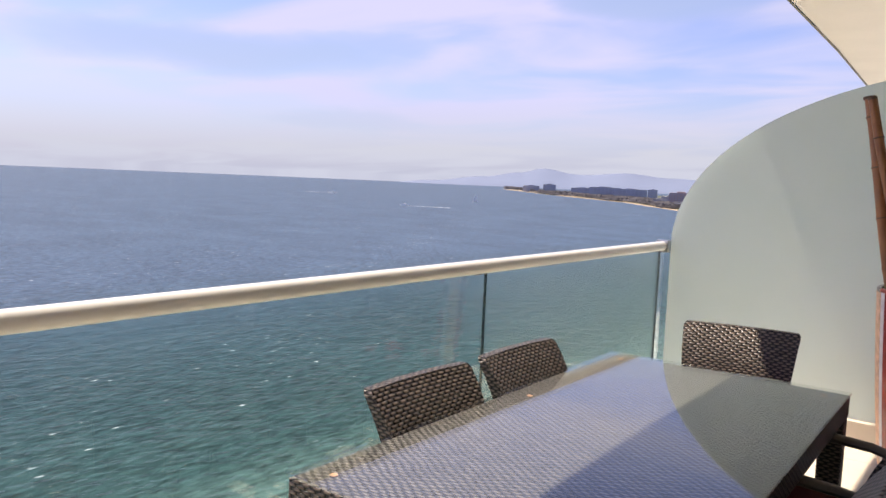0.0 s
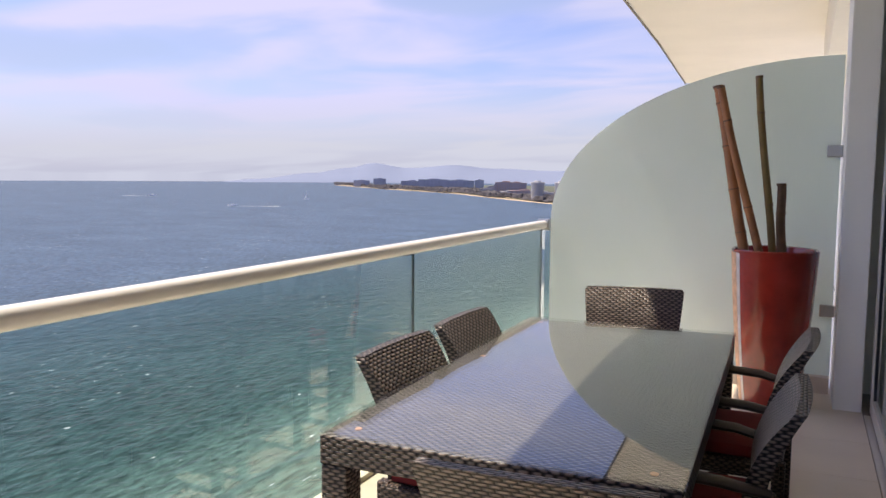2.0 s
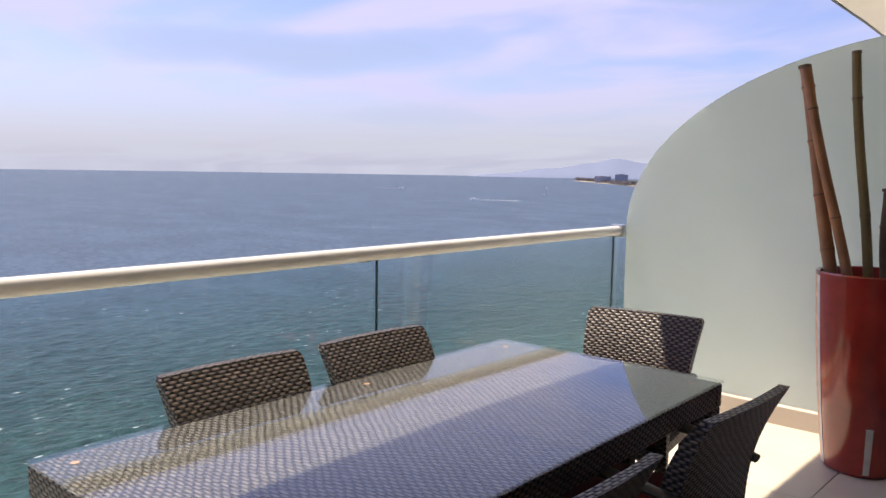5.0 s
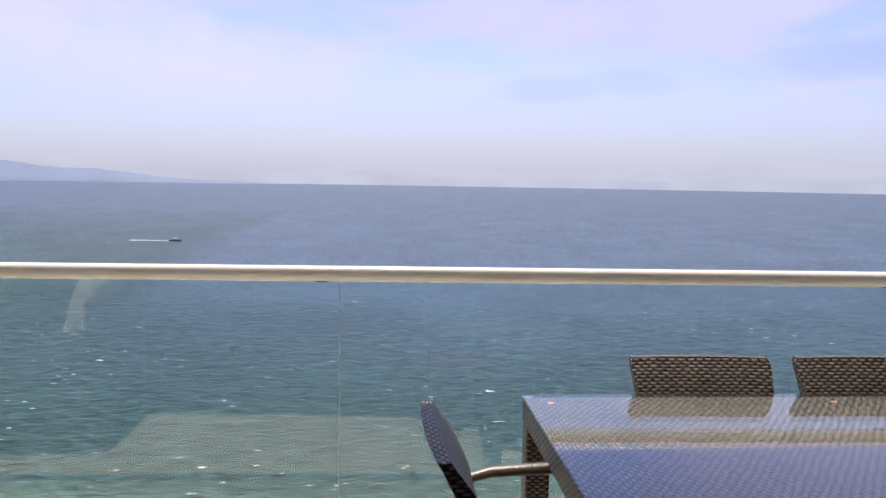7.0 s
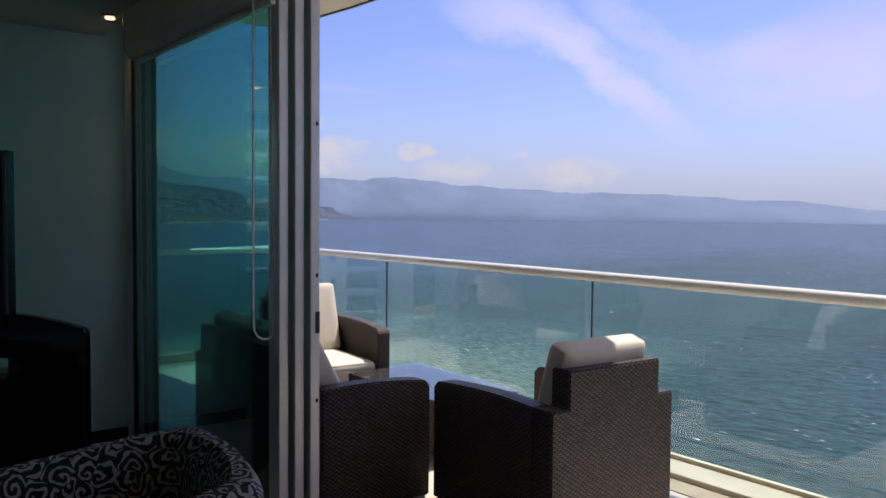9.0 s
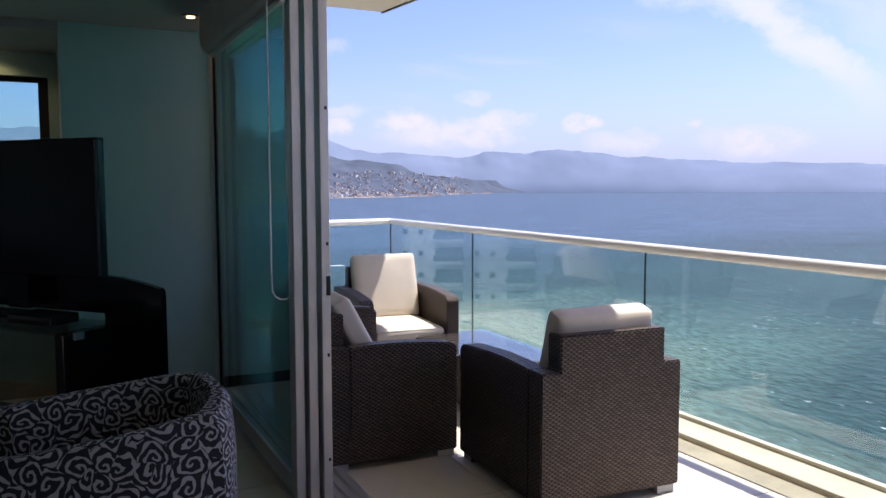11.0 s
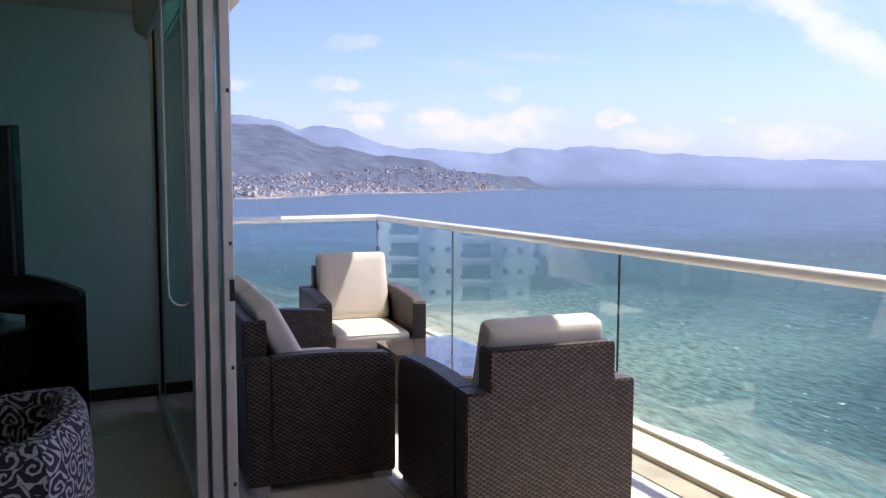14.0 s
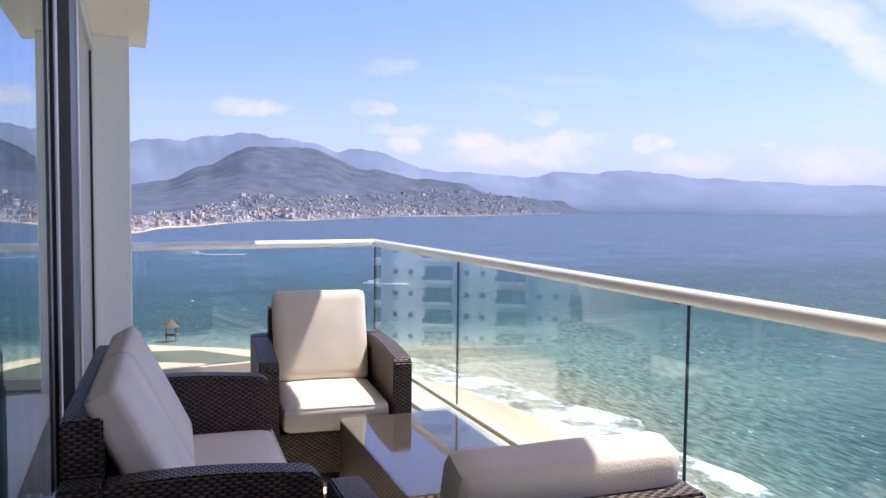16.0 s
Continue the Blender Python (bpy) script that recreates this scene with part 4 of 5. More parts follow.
def dining_chair(m, label):
    """Wicker armchair; the sitter looks along local +y, the back stands at y = -0.24."""
    c = thing("dining_chair", label, "chair", m, "chairs round the dining table")
    part("seat", box(-0.26, 0.26, -0.22, 0.28, 0.36, 0.415, 0.012), M_WICKER_S, c)
    part("seat_cushion", cushion(-0.235, 0.235, -0.19, 0.26, 0.415, 0.465, 0.012, 6), M_RED, c, "red seat cushion", smooth=True)
    # back: leans back and curves round the sitter, thicker at the top
    bm = bmesh.new()
    nx, nz = 16, 30
    grid = {}
    for s in (0, 1):
        for i in range(nx + 1):
            for k in range(nz + 1):
                u, t = i / nx * 2 - 1, k / nz
                half = 0.215 + 0.052 * t - (0.012 * (1 - math.sqrt(max(0.0, 1 - ((t - 0.95) / 0.05) ** 2))) if t > 0.95 else 0.0)
                y = -0.195 - 0.02 * t - 0.095 * t ** 2.4 + 0.022 * math.sin(math.pi * t) + 0.014 * u * u * (0.3 + t * 0.7)
                thick = 0.034 + 0.026 * math.sin(math.pi * min(1, t * 1.05)) ** 0.7
                z = 0.40 + 0.448 * t - 0.002 * u * u * t
                grid[s, i, k] = bm.verts.new((u * half, y + (thick / 2 if s else -thick / 2), z))
    for i in range(nx):
        for k in range(nz):
            bm.faces.new((grid[0, i, k], grid[0, i + 1, k], grid[0, i + 1, k + 1], grid[0, i, k + 1]))
            bm.faces.new((grid[1, i, k], grid[1, i, k + 1], grid[1, i + 1, k + 1], grid[1, i + 1, k]))
        for k in (0, nz):
            bm.faces.new((grid[0, i, k], grid[1, i, k], grid[1, i + 1, k], grid[0, i + 1, k]))
    for k in range(nz):
        for i in (0, nx):
            bm.faces.new((grid[0, i, k], grid[0, i, k + 1], grid[1, i, k + 1], grid[1, i, k]))
    bmesh.ops.recalc_face_normals(bm, faces=bm.faces)
    part("backrest", bm, M_WICKER, c, "curved woven backrest", smooth=True)
    for sx in (-1, 1):
        x = sx * 0.265
        part("arm", tube(bmesh.new(), [(x * 0.92, -0.23, 0.60), (x, -0.10, 0.625), (x, 0.12, 0.635), (x, 0.24, 0.62)], [0.02, 0.024, 0.026, 0.022], 10, flat=0.7), M_ARM, c, "smooth dark brown arm", smooth=True)
        part("leg", box(x - 0.022, x + 0.022, 0.215, 0.259, 0.0, 0.615, 0.006), M_WICKER_S, c)
        part("leg", box(x * 0.86 - 0.022, x * 0.86 + 0.022, -0.235, -0.19, 0.0, 0.42, 0.006), M_WICKER_S, c)
        part("stretcher", box(x * 0.95 - 0.012, x * 0.95 + 0.012, -0.19, 0.215, 0.17, 0.20, 0.004), M_WICKER_S, c)
    return c


LOW = Matrix.Diagonal((1, 1, 0.968, 1))
first = dining_chair(pose(-1.185, 1.715, 0, 0, 0, -90), "dark wicker dining chair with a red cushion, beside the railing")
copy_thing(first, pose(-1.19, 2.345, 0, 0, 0, -90))
for m, lab in ((pose(-0.93, 3.275, 0, 0, 0, 189), "dark wicker dining chair turned askew at the table end"),
               (pose(-0.635, 0.985, 0, 0, 0, 3), "dark wicker dining chair pushed under the table end"),
               (pose(-0.415, 1.74, 0, 0, 0, 90) @ LOW, "dark wicker dining chair with a red cushion, beside the doors"),
               (pose(-0.385, 2.50, 0, 0, 0, 88), "dark wicker dining chair with a red cushion, beside the doors")):
    tagged(copy_thing(first, m), lab)

# ---- planter with bamboo canes ----
planter = thing("planter", "tall tapered red glazed planter with a white painted band", "planter", pose(-0.30, 4.64, 0, 0, 0, 0))


def lathe(prof, a0=0.0, a1=2 * math.pi, n=48):
    bm = bmesh.new()
    full = abs(a1 - a0 - 2 * math.pi) < 1e-6
    cols = []
    for i in range(n if full else n + 1):
        a = a0 + (a1 - a0) * i / n
        cols.append([bm.verts.new((r * math.cos(a), r * math.sin(a), z)) for r, z in prof])
    for i in range(n):
        p, q = cols[i], cols[(i + 1) % len(cols)]
        for k in range(len(prof) - 1):
            bm.faces.new((p[k], q[k], q[k + 1], p[k + 1]))
    bmesh.ops.recalc_face_normals(bm, faces=bm.faces)
    return bm


def pot_r(z):
    t = z / 1.0
    return 0.175 + 0.085 * t ** 0.85 + 0.006 * math.sin(t * 3)


prof = [(0.001, 0.0), (0.165, 0.0)] + [(pot_r(z), z) for z in (0.01, 0.1, 0.2, 0.35, 0.5, 0.65, 0.8, 0.92, 0.985)] + [(0.262, 1.0), (0.255, 1.008), (0.240, 1.004), (0.232, 0.96), (0.225, 0.90)]
pot = part("pot", lathe(prof), M_POT, planter, "red glazed pot", smooth=True)


def band(a0, a1, z0, z1, mat, lab, lift=0.0015):
    zs = [z0 + (z1 - z0) * k / 10 for k in range(11)]
    bm = lathe([(pot_r(z) - 0.003, z) for z in zs] + [(pot_r(z) + lift, z) for z in zs[::-1]], radians(a0), radians(a1), 10)
    part("painted_band", bm, mat, pot, lab, smooth=True)


band(188, 212, 0.02, 0.985, M_POTP, "rough peach glaze band")
band(212.3, 220, 0.015, 0.985, M_POTW, "white glaze band")
band(288, 297, 0.02, 0.26, M_POTW, "short white glaze band")
disc = bmesh.new()
bmesh.ops.create_cone(disc, cap_ends=True, segments=40, radius1=0.229, radius2=0.229, depth=0.02, matrix=Matrix.Translation((0, 0, 0.94)))
part("soil", disc, M_SOIL, planter)


def cane(foot, top, r, mat, lab, nodes):
    c = thing("bamboo_cane", lab, "bamboo cane", group="bamboo canes in the planter")
    f, t = Vector(foot), Vector(top)
    pts, rad = [], []
    n = 40
    marks = [(k + 0.6) / nodes for k in range(nodes)]
    for i in range(n + 1):
        u = i / n
        near = min((abs(u - q) for q in marks), default=1)
        pts.append(f.lerp(t, u) + Vector((0.006 * math.sin(u * 5 + r * 300), 0.004 * math.sin(u * 7), 0)))
        rad.append(r * (1.0 - 0.10 * u) * (1.08 if near < 0.014 else 1.0))
    stem = part("stem", tube(bmesh.new(), pts, rad, 14), mat, c, smooth=True)
    d = (t - f).normalized()
    for q in marks:
        p = f.lerp(t, q) + Vector((0.006 * math.sin(q * 5 + r * 300), 0.004 * math.sin(q * 7), 0))
        part("node", tube(bmesh.new(), [p - d * 0.004, p, p + d * 0.004], [r * 1.02, r * 1.10, r * 1.02], 14), M_NODE, stem, smooth=True)
    part("cut_end", tube(bmesh.new(), [t - d * 0.012, t + d * 0.002], r * 0.93, 14), M_NODE, stem, "pale cut end")
    return c


cane((-0.47, 4.58, 0.945), (-0.685, 4.62, 2.045), 0.033, M_BAMBOO, "thick brown bamboo cane leaning in the planter", 4)
cane((-0.385, 4.53, 0.945), (-0.660, 4.56, 2.035), 0.026, M_BAMBOO, "smooth orange-brown bamboo cane leaning in the planter", 2)
cane((-0.315, 4.60, 0.945), (-0.435, 4.60, 2.095), 0.024, M_BAMBOOG, "olive bamboo cane standing in the planter", 2)
cane((-0.26, 4.72, 0.945), (-0.285, 4.75, 1.42), 0.030, M_NODE, "short grey bamboo cane standing in the planter", 1)

# ---- lounge set ----


def lounge_seat(name, label, m, width, cushions, depth):
    """Boxy wicker armchair or sofa; faces local +y. Width is over the arms; the back's outer face is y = 0."""
    s = thing(name, label, "sofa" if cushions > 1 else "armchair", m, "lounge set on the terrace")
    w, arm = width / 2, 0.10
    part("base", box(-w + arm, w - arm, 0.117, depth - 0.02, 0.05, 0.27, 0.012), M_WICKER_S, s)
    for sx in (-1, 1):
        outline = [(0.117, 0.04), (depth, 0.04), (depth, 0.615), (depth - 0.03, 0.64)]
        for k in range(9):
            u = k / 8
            outline.append((depth - 0.05 - (depth - 0.167) * u, 0.645 + 0.022 * math.sin(u * math.pi * 0.8)))
        x0 = sx * w - (arm if sx > 0 else 0)
        bm = extrude_outline(outline, "x", x0, x0 + arm)
        bmesh.ops.bevel(bm, geom=[e for e in bm.edges if e.calc_face_angle(0) > 0.6], offset=0.007, segments=2, affect="EDGES")
        part("arm", bm, M_WICKER_S, s, "woven arm with a sloping top")
        for y in (0.06, depth - 0.06):
            part("foot", box(sx * (w - 0.07) - 0.05, sx * (w - 0.07) + 0.05, y - 0.05, y + 0.05, 0.0, 0.04, 0.004), M_FOOT, s, "grey plastic foot")
    # the back steps in above the arms
    ub = w - arm
    bm = extrude_outline([(-w, 0.04), (w, 0.04), (w, 0.660), (ub, 0.660), (ub, 0.826), (-ub, 0.826), (-ub, 0.660), (-w, 0.660)], "y", 0.0, 0.115)
    bmesh.ops.bevel(bm, geom=[e for e in bm.edges if e.calc_face_angle(0) > 0.6], offset=0.007, segments=2, affect="EDGES")
    part("back", bm, M_WICKER_S, s, "woven straight back")
    cw = (width - 2 * arm - 0.02) / cushions
    lean, foot_y = (27, 0.29) if cushions > 1 else (17, 0.20)
    for k in range(cushions):
        x0 = -w + arm + 0.01 + k * cw
        seat = part("seat_cushion", cushion(x0 + 0.004, x0 + cw - 0.004, 0.20, depth + 0.01, 0.27, 0.415, 0.018, 9), M_CREAM, s, "cream seat cushion", smooth=True)
        bm = cushion(x0 + 0.01, x0 + cw - 0.01, 0.0, 0.12, 0.0, 0.535, 0.018, 14)
        bm.transform(Matrix.Translation((0, foot_y, 0.39)) @ Matrix.Rotation(radians(lean), 4, "X"))
        part("back_cushion", bm, M_CREAM, s, "cream back cushion", smooth=True)
        # piping along the front seams
        a, b = x0 + 0.035, x0 + cw - 0.035
        for z in (0.285, 0.402):
            part("piping", tube(bmesh.new(), [(a, depth + 0.001, z), (b, depth + 0.001, z)], 0.0045, 8), M_CREAM, seat, smooth=True)
    return s


lounge_seat("wicker_armchair", "dark wicker armchair with cream cushions, its back to the dining table", pose(-0.748, -1.01, 0, 0, 0, 177), 0.785, 1, 0.88)
lounge_seat("wicker_armchair", "dark wicker armchair with cream cushions in the terrace corner", pose(-0.925, -4.42, 0, 0, 0, -5), 0.79, 1, 0.86)
lounge_seat("wicker_sofa", "dark wicker two-seat sofa with cream cushions against the doors", pose(0.300, -2.70, 0, 0, 0, 87.5), 1.46, 2, 0.735)

ct = thing("coffee_table", "low dark wicker coffee table with a glass top", "coffee table", pose(-1.11, -2.88, 0, 0, 0, -1))
part("body", box(-0.29, 0.29, -0.56, 0.56, 0.04, 0.375, 0.012), M_WICKER_S, ct, "woven wicker body")
part("glass_top", box(-0.30, 0.30, -0.57, 0.57, 0.377, 0.385, 0.003), M_CLEAR, ct, "clear glass sheet")
for x in (-0.25, 0.25):
    for y in (-0.52, 0.52):
        part("foot", box(x - 0.03, x + 0.03, y - 0.03, y + 0.03, 0.0, 0.04, 0.004), M_FOOT, ct)

# ---- sea, coast and hills ----
SEA_Z = -42.0
SHORE = ((-1837, 2873), (-1155, 2127), (-793, 1781), (-547, 1440), (-359, 1197), (-190, 800), (-80, 400), (-45, 160), (-50, 40), (-68, -40), (-75, -100), (-77, -140), (-70, -172), (-58, -202), (-31, -234), (0, -250), (60, -262), (220, -290))


def flat_sheet(pts, z):
    bm = bmesh.new()
    f = bm.faces.new([bm.verts.new((x, y, z)) for x, y in pts])
    bm.normal_update()
    bmesh.ops.triangulate(bm, faces=[f])
    bm.normal_update()
    if bm.faces[:][0].normal.z < 0:
        bmesh.ops.reverse_faces(bm, faces=bm.faces)
    return bm


disc = bmesh.new()
bmesh.ops.create_circle(disc, cap_ends=True, segments=160, radius=4960, matrix=Matrix.Translation((0, 0, SEA_Z)))
tagged(new("water_sea", mesh_of("water_sea", disc, M_SEA)), "blue-green bay with wind ripples and whitecaps", "sea", kind="structure")


def shore_strip(line, inward, z0, z1, mat, name, label, wobble=0.0):
    """A strip along the shore line, from the line itself to points moved inland."""
    bm = bmesh.new()
    pts = []
    for (ax, ay), (bx, by) in zip(line, line[1:]):
        n = max(2, int(math.hypot(bx - ax, by - ay) / 8))
        for k in range(n):
            pts.append((ax + (bx - ax) * k / n, ay + (by - ay) * k / n))
    pts.append(line[-1])
    rows = []
    for i, (x, y) in enumerate(pts):
        px, py = pts[max(i - 1, 0)]
        qx, qy = pts[min(i + 1, len(pts) - 1)]
        d = Vector((qx - px, qy - py)).normalized()
        nrm = Vector((-d.y, d.x))
        w = wobble * (noise.noise((x * 0.05, y * 0.05, 3.0)) + 0.6 * noise.noise((x * 0.16, y * 0.16, 9.0)))
        a, b = inward
        rows.append((bm.verts.new((x + nrm.x * (a + w), y + nrm.y * (a + w), z0)), bm.verts.new((x + nrm.x * (b - w * 0.4), y + nrm.y * (b - w * 0.4), z1))))
    for p, q in zip(rows, rows[1:]):
        bm.faces.new((p[0], p[1], q[1], q[0]))
    bmesh.ops.recalc_face_normals(bm, faces=bm.faces)
    bm.normal_update()
    if sum(f.normal.z for f in bm.faces) < 0:
        bmesh.ops.reverse_faces(bm, faces=bm.faces)
    return tagged(new(name, mesh_of(name, bm, mat)), label, "beach", kind="structure")


ground = flat_sheet([(x + 14, y) for x, y in SHORE[:-3]] + [(0, -236), (60, -246), (220, -270), (3500, -300), (3500, 3400), (-1300, 3400)], SEA_Z + 0.9)
tagged(new("ground", mesh_of("ground", ground, M_LAND)), "flat green coastal land", "ground", kind="structure")
shore_strip(SHORE, (-2, 34), SEA_Z + 0.05, SEA_Z + 1.2, M_SAND, "ground_beach", "pale sandy beach along the bay", 3.0)
shore_strip(SHORE[8:-4], (-15, 1), SEA_Z + 0.12, SEA_Z + 0.25, M_FOAM, "water_surf", "white surf washing onto the beach", 6.0)


def lerp_table(tab, a):
    for (a0, v0), (a1, v1) in zip(tab, tab[1:]):
        if a0 <= a <= a1:
            u = (a - a0) / (a1 - a0)
            u = u * u * (3 - 2 * u)
            return v0 + (v1 - v0) * u
    return tab[0][1] if a < tab[0][0] else tab[-1][1]


CITY_SHORE = ((144, 4700), (146, 4550), (158, 2770), (170, 1870), (177.5, 1360), (180, 1127), (186, 900), (200, 800))
CITY_RIDGE = ((144, 0.15), (150, 0.30), (153, 0.45), (155.3, 0.75), (157, 1.45), (160, 1.75), (163.9, 2.42), (167.5, 3.64), (171.7, 4.0), (175.3, 2.4), (177.9, 1.35), (180, 1.1), (200, 1.0))


def city_height(az, d):
    s = lerp_table(CITY_SHORE, az)
    far = max(s + 500, 3700)
    u = max(0.0, min(1.0, (d - s) / (far - s)))
    top = math.tan(radians(lerp_table(CITY_RIDGE, az))) * far + 43.5
    rise = 0.30 * u + 0.70 * u ** 2.4
    p = Vector((d * math.sin(radians(az)), d * math.cos(radians(az)), 0)) * 0.004
    rough = (noise.fractal(p, 0.75, 2.1, 6) * 0.16) * u * (1 - u * 0.6)
    return SEA_Z + 0.4 + (top) * (rise + rough)


def polar_ground(name, label, mat, azs, height, near, far, rows_):
    bm = bmesh.new()
    grid = []
    for a in azs:
        n0, f0 = near(a), far(a)
        grid.append([bm.verts.new((-d * math.sin(radians(a)), d * math.cos(radians(a)), height(a, d))) for d in (n0 + (f0 - n0) * (k / rows_) ** 1.2 for k in range(rows_ + 1))])
    for p, q in zip(grid, grid[1:]):
        for k in range(rows_):
            bm.faces.new((p[k], p[k + 1], q[k + 1], q[k]))
    bmesh.ops.recalc_face_normals(bm, faces=bm.faces)
    bm.normal_update()
    if sum(f.normal.z for f in bm.faces) < 0:
        bmesh.ops.reverse_faces(bm, faces=bm.faces)
    return tagged(new(name, mesh_of(name, bm, mat, True)), label, "hill", kind="structure")


polar_ground("ground_city_hill", "haze-blue wooded hill rising behind the town", M_HILL, [144 + 0.3 * k for k in range(187)], city_height,
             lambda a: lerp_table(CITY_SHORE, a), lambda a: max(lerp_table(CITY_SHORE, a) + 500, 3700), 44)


def range_backdrop(name, label, mat, dist, table, step, rough, seed, base_drop=3.0):
    """A far range of hills as a rising sheet with a ragged crest."""
    a0, a1 = table[0][0], table[-1][0]
    n = int((a1 - a0) / step)

    def height(a, d):
        u = (d - dist * 0.93) / (dist * 0.07)
        e = lerp_table(table, a)
        e += rough * e * 0.30 * noise.fractal((a * 0.30 + seed, u * 1.6, seed), 0.85, 2.0, 6)
        return SEA_Z - base_drop + (math.tan(radians(max(e, -0.65))) * dist + 45.5) * u ** 0.8

    polar_ground(name, label, mat, [a0 + (a1 - a0) * k / n for k in range(n + 1)], height, lambda a: dist * 0.93, lambda a: dist, 10)


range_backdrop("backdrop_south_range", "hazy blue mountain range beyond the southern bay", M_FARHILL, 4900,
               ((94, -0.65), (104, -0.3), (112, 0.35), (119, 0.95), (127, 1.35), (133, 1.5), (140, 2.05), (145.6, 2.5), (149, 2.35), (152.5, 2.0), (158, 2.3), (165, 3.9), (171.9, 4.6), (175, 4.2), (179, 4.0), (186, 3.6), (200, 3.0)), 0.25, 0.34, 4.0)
range_backdrop("backdrop_north_range", "faint haze-blue hills beyond the northern coast", M_FARHILL2, 4880,
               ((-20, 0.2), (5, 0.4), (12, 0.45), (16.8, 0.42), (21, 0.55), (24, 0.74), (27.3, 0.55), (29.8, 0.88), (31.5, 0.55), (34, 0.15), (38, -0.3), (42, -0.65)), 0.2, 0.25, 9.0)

polar_ground("ground_city_beach", "thin pale beach below the hillside town", M_SAND, [150 + 0.4 * k for k in range(126)], lambda a, d: SEA_Z + 0.15 + 0.06 * max(0.0, d - lerp_table(CITY_SHORE, a)),
             lambda a: lerp_table(CITY_SHORE, a) - 14, lambda a: lerp_table(CITY_SHORE, a) + 26, 2)

# town: many small houses on the slope
rng = random.Random(7)
verts, faces = [], []
for _ in range(9500):
    a = 151.5 + 32 * rng.random() ** 0.8
    s = lerp_table(CITY_SHORE, a)
    d = s + 30 + (760 if a < 176 else 560) * rng.random() ** 2.3
    if noise.noise((a * 0.9, d * 0.006, 1.0)) < -0.22:
        continue
    x, y, z = -d * math.sin(radians(a)), d * math.cos(radians(a)), city_height(a, d) - 2
    k = d / 1900
    w, e, h = (5 + 5 * rng.random()) * k ** 0.5, (5 + 5 * rng.random()) * k ** 0.5, 3 + 3.5 * rng.random() ** 2
    if rng.random() < 0.03:
        h, w = h + 7, w * 1.9
    r = rng.random() * 3
    c, sn = math.cos(r), math.sin(r)
    o = len(verts)
    for zz in (z - 6, z + h):
        for u, v in ((-w, -e), (w, -e), (w, e), (-w, e)):
            verts.append((x + (u * c - v * sn) / 2, y + (u * sn + v * c) / 2, zz))
    faces += [(o, o + 1, o + 5, o + 4), (o + 1, o + 2, o + 6, o + 5), (o + 2, o + 3, o + 7, o + 6), (o + 3, o, o + 4, o + 7), (o + 4, o + 5, o + 6, o + 7)]
me = bpy.data.meshes.new("town_houses")
me.from_pydata(verts, [], faces)
me.materials.append(M_HOUSE)
tagged(new("town_houses", me), "white and cream houses scattered over the hillside town", "town", kind="stuff")


def block(name, label, az, d, w, e, h, mat, floors, cols, glass_mat, base=0.0):
    """A far building: wall, roof parapet and rows of window recesses on the seaward side."""
    m = pose(-d * math.sin(radians(az)), d * math.cos(radians(az)), SEA_Z + 0.9 + base, 0, 0, az + 180)
    b = thing(name, label, "building", m)
    part("wall", box(-w / 2, w / 2, -e / 2, e / 2, 0, h), mat, b)
    part("roof", box(-w / 2 - 0.4, w / 2 + 0.4, -e / 2 - 0.4, e / 2 + 0.4, h, h + 0.8), mat, b)
    part("plant_room", box(-w / 5, w / 6, -e / 4, e / 4, h + 0.8, h + 3.6), mat, b)
    fh, cw = h / floors, w / cols
    bm = bmesh.new()
    for i in range(floors):
        for k in range(cols):
            add_box(bm, -w / 2 + cw * (k + 0.18), -w / 2 + cw * (k + 0.82), e / 2 - 0.3, e / 2 + 0.06, fh * (i + 0.25), fh * (i + 0.8))
    tagged(part("window_rows", bm, glass_mat, b), kind="stuff")
    return b


def round_tower(az, d, r, h):
    """A pale round tower with ring balconies and a drum on its flat roof."""
    t = thing("resort_tower", "pale round tower with ring balconies by the northern beach", "building", pose(-d * math.sin(radians(az)), d * math.cos(radians(az)), SEA_Z + 0.9))
    n = 13
    part("wall", tube(bmesh.new(), [(0, 0, 0), (0, 0, h)], r, 24), M_PALEB, t)
    for i in range(1, n):
        part("balcony", tube(bmesh.new(), [(0, 0, h * i / n), (0, 0, h * i / n + 1.0)], r + 1.1, 24), M_PALEB, t)
    part("roof", tube(bmesh.new(), [(0, 0, h + 0.01), (0, 0, h + 2.2), (0, 0, h + 2.6), (0, 0, h + 5.0)], [r + 1.6, r + 1.6, r * 0.62, r * 0.55], 24), M_PALEB, t)


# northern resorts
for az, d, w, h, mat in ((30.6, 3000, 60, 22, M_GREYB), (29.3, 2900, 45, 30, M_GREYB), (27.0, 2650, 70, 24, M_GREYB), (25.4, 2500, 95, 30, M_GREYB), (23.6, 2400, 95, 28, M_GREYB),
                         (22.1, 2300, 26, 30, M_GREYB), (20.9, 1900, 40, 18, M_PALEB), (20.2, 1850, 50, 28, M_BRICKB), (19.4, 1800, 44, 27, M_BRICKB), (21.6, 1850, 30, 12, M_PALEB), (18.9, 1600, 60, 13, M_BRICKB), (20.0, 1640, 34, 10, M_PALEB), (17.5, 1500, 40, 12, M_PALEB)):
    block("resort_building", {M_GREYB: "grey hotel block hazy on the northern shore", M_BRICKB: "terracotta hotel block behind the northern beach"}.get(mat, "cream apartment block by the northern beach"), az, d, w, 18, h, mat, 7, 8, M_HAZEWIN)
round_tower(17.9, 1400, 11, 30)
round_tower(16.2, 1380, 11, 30)
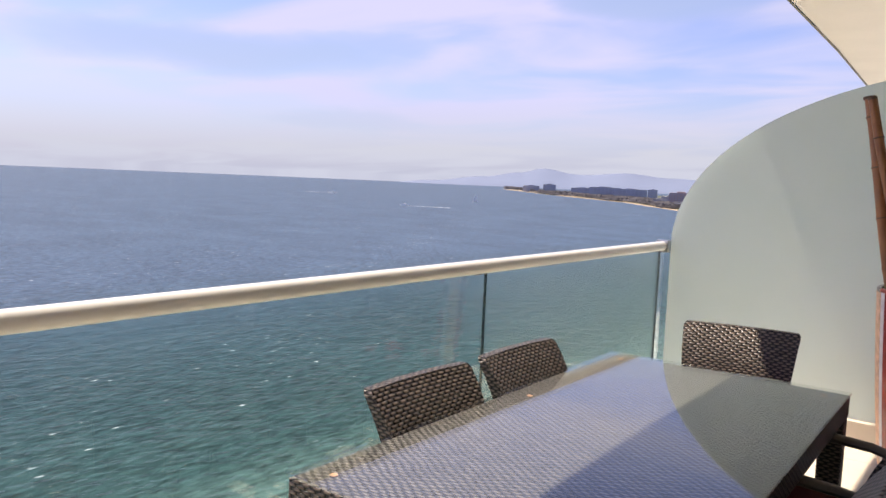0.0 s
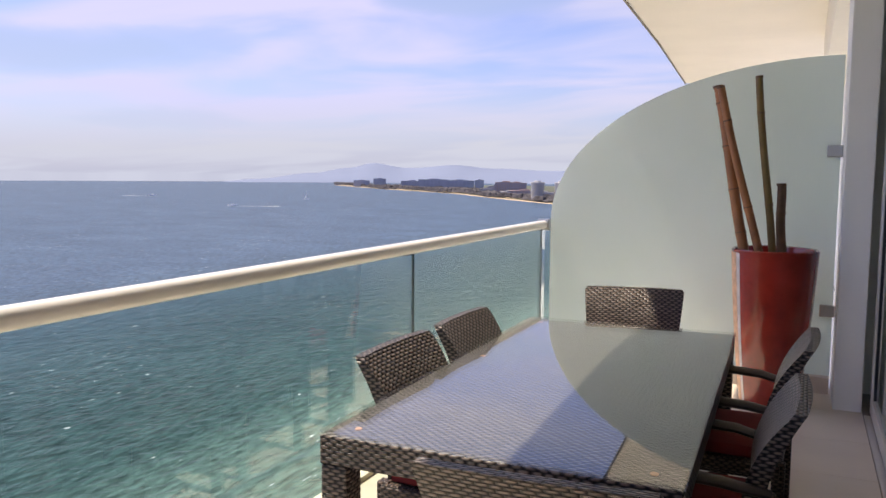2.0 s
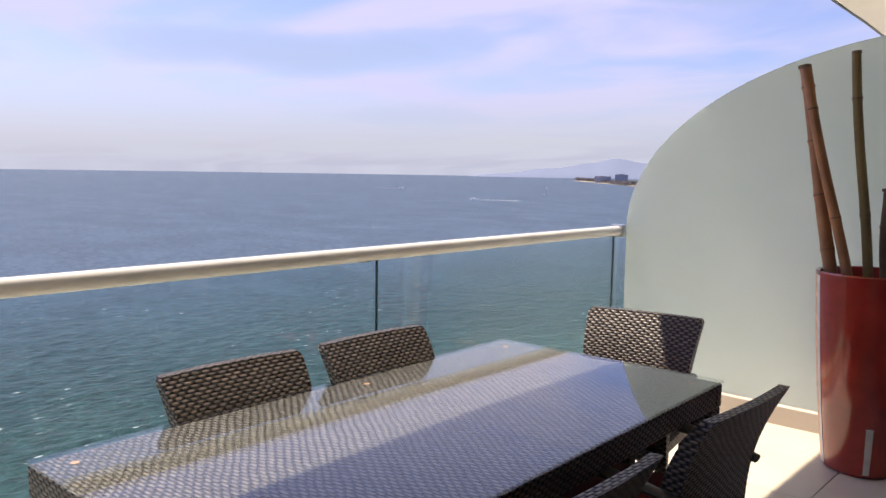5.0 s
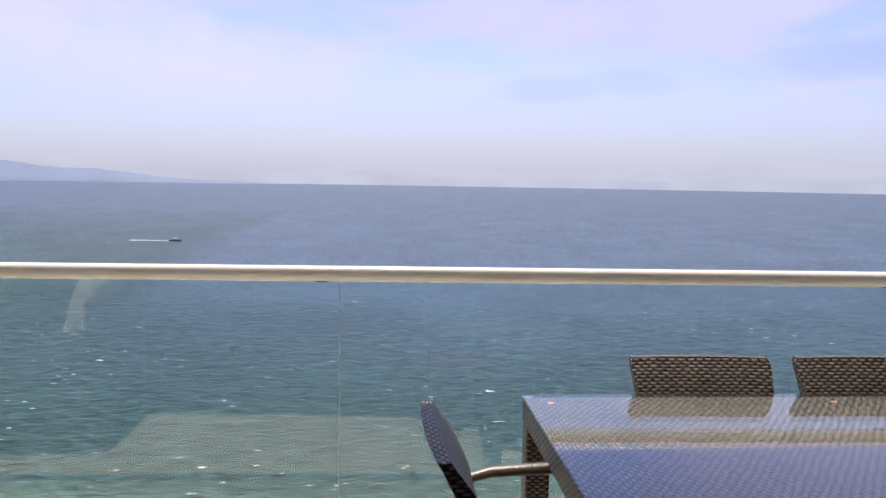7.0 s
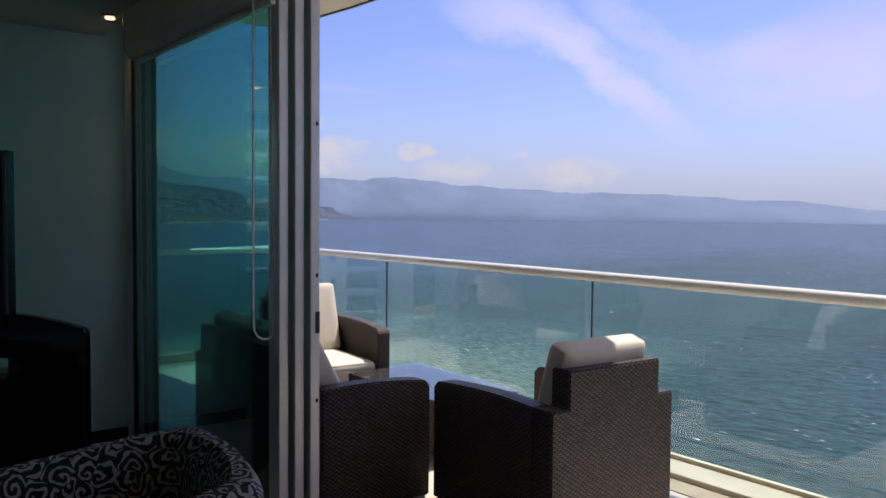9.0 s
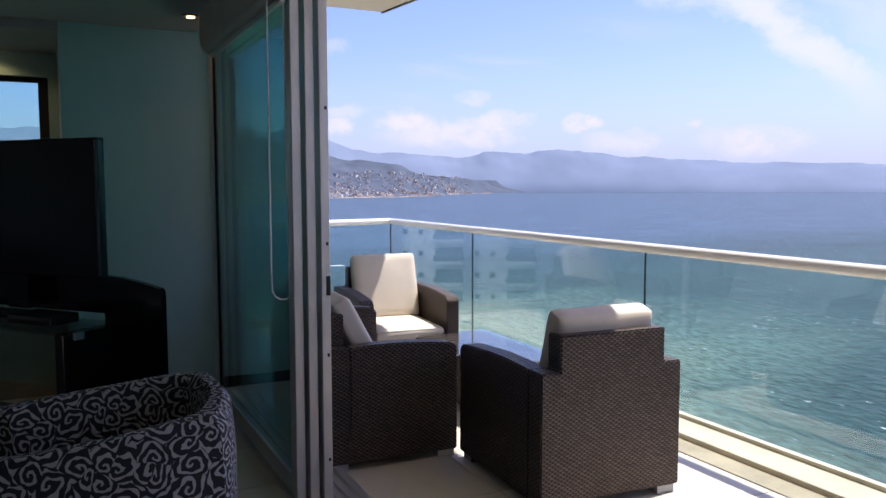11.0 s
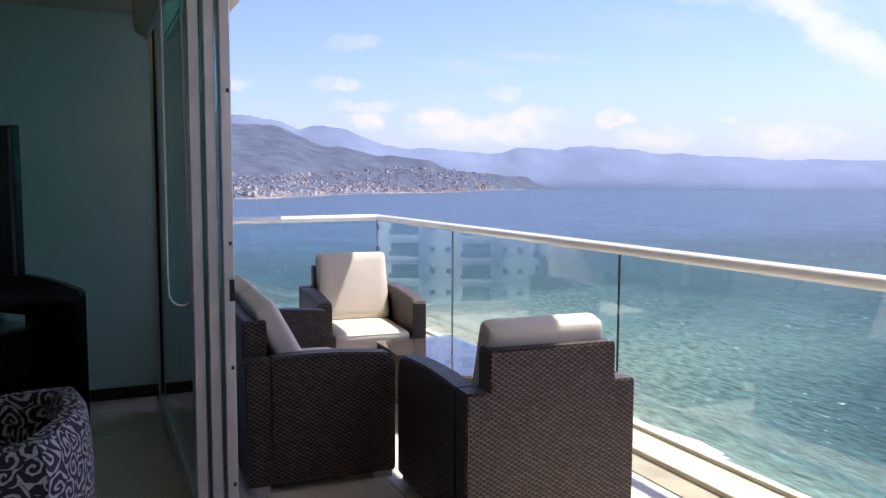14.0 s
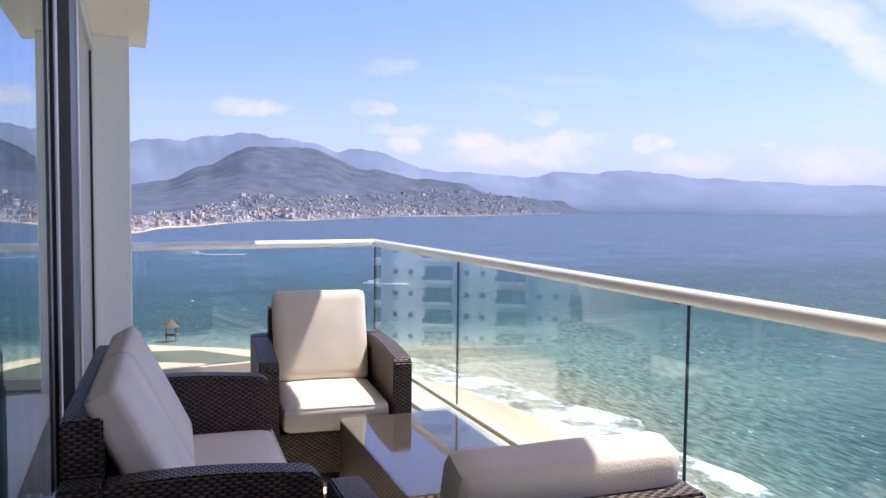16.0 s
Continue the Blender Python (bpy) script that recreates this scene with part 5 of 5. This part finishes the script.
# woods along the northern shore
verts, faces = [], []
for _ in range(5200):
    a = 15 + 17.5 * rng.random()
    line = ((15, 1200), (16.7, 1250), (20.8, 1540), (24, 1950), (28.5, 2420), (32.6, 3410))
    d = lerp_table(line, a) + 45 + 500 * rng.random()
    x, y = -d * math.sin(radians(a)), d * math.cos(radians(a))
    r, h = 4 + 5 * rng.random(), 4 + 7 * rng.random() ** 1.5
    o = len(verts)
    ring = [(math.cos(t * 1.0472) * r * (0.7 + 0.5 * rng.random()), math.sin(t * 1.0472) * r * (0.7 + 0.5 * rng.random())) for t in range(6)]
    verts += [(x + u, y + v, SEA_Z + 0.9 + h * 0.3) for u, v in ring] + [(x + u * 0.6, y + v * 0.6, SEA_Z + 0.9 + h * 0.85) for u, v in ring] + [(x, y, SEA_Z + 0.9 + h)]
    for t in range(6):
        q = (t + 1) % 6
        faces += [(o + t, o + q, o + 6 + q, o + 6 + t), (o + 6 + t, o + 6 + q, o + 12)]
me = bpy.data.meshes.new("shore_woods")
me.from_pydata(verts, [], faces)
me.materials.append(M_WOODS)
tagged(new("shore_woods", me), "hazy grey tree crowns along the northern shore", "woods", kind="stuff")


def neighbour_tower():
    """White tower with glazed balconies, south-east of the terrace."""
    t = thing("apartment_tower", "white apartment tower with green glass balconies", "building", pose(44.3, -129.6, SEA_Z, 0, 0, 30))
    w, e, h = 72.0, 16.0, 90.0
    part("wall", box(-w / 2, w / 2, -e / 2, e / 2, 0, h), M_TOWER, t)
    part("roof", box(-w / 2 - 0.5, w / 2 + 0.5, -e / 2 - 0.5, e / 2 + 0.5, h, h + 1.2), M_TOWER, t)
    n = 24
    for i in range(n):
        z = 1.8 + i * 3.6
        for c in (-32.6, -20.6, -8.6, 3.4, 15.4, 27.4):
            bm = box(c - 2.6, c + 2.6, e / 2 - 0.2, e / 2 + 1.4, z - 0.22, z + 0.34)
            part("balcony", bm, M_TOWER, t)
            part("balcony_glass", box(c - 2.55, c + 2.55, e / 2 + 1.34, e / 2 + 1.38, z + 0.342, z + 1.15), M_TOWERG, t)
            part("window", box(c - 2.3, c + 2.3, e / 2 - 0.1, e / 2 + 0.05, z + 0.15, z + 2.5), M_TOWERG, t)
        for c in (-27.9, -25.3, -15.9, -13.3, -3.9, -1.3, 8.1, 10.7, 20.1, 22.7):
            part("window", box(c - 0.4, c + 0.4, e / 2 - 0.1, e / 2 + 0.04, z + 1.1, z + 1.9), M_SEAL, t)


neighbour_tower()


def boat(x, y, heading, length, wake, dark=False):
    b = thing("motor_boat", "small motor boat leaving a white wake" if not dark else "dark motor boat leaving a white wake", "boat", pose(x, y, SEA_Z, 0, 0, heading), "boats on the bay")
    hw = length * 0.15
    hull = [(-length / 2, -hw), (length * 0.2, -hw), (length / 2, 0), (length * 0.2, hw), (-length / 2, hw)]
    part("hull", extrude_outline(hull, "z", -0.2, length * 0.12), M_BOATD if dark else M_BOAT, b)
    part("cabin", box(-length * 0.2, length * 0.15, -hw * 0.6, hw * 0.6, length * 0.12, length * 0.24, 0.1), M_BOAT, b)
    if wake:
        part("wake", extrude_outline([(-length * 0.4, -hw), (-length * 0.4, hw), (-wake, hw * 2.2), (-wake * 0.9, 0), (-wake, -hw * 2.2)], "z", 0.04, 0.14), M_WAKE, b, "white foam trail")
    return b


boat(-1169, 1173, 20, 14, 60)
boat(-716, 862, 200, 12, 70)
boat(-524, -150, 85, 8, 32, True)
boat(-50, -669, -5, 10, 40)
boat(-119, -406, -10, 8, 22)
sail = thing("sailing_boat", "small sailing boat with a white sail", "boat", pose(-810, 1177, SEA_Z, 0, 0, 70), "boats on the bay")
part("hull", extrude_outline([(-5, -1.2), (2, -1.4), (5.5, 0), (2, 1.4), (-5, 1.2)], "z", -0.2, 1.1), M_BOAT, sail)
part("mast", tube(bmesh.new(), [(0.5, 0, 1.0), (0.5, 0, 13.5)], 0.12, 8), M_ALU, sail)
part("sail", extrude_outline([(0.3, 2.0), (0.3, 13.0), (-4.4, 2.2)], "y", -0.06, 0.06), M_BOAT, sail)

hut = thing("beach_hut", "thatched lookout hut on posts at the water's edge", "beach hut", pose(-11, -256, SEA_Z + 0.3))
roof = bmesh.new()
bmesh.ops.create_cone(roof, cap_ends=True, segments=14, radius1=2.6, radius2=0.2, depth=2.4, matrix=Matrix.Translation((0, 0, 5.4)))
part("roof", roof, M_THATCH, hut)
for x in (-1.4, 1.4):
    for y in (-1.4, 1.4):
        part("post", tube(bmesh.new(), [(x, y, -0.6), (x, y, 4.4)], 0.14, 8), M_WOOD, hut)
part("platform", box(-1.9, 1.9, -1.9, 1.9, 1.6, 1.8), M_WOOD, hut)

# ---- floor tiles ----
T, J = 0.60, 0.004
tile_mesh = mesh_of("tile", box(-T / 2 + J / 2, T / 2 - J / 2, -T / 2 + J / 2, T / 2 - J / 2, -0.012, 0.0, 0.0015, 1), M_TILE)
for i in range(-2, 9):
    for k in range(-11, 9):
        x, y = 0.25 - T / 2 - J + i * T, 0.12 + k * T
        if i >= 1:
            x += 0.34
        if x - T / 2 < -1.63 or y - T / 2 < END_Y - 0.1 or y + T / 2 > DIV_Y + 0.2:
            continue
        if i >= 1 and y - T / 2 < -4.6:
            continue
        ob = new("tile", tile_mesh)
        ob.location, ob.parent = (x, y, 0.0), floor
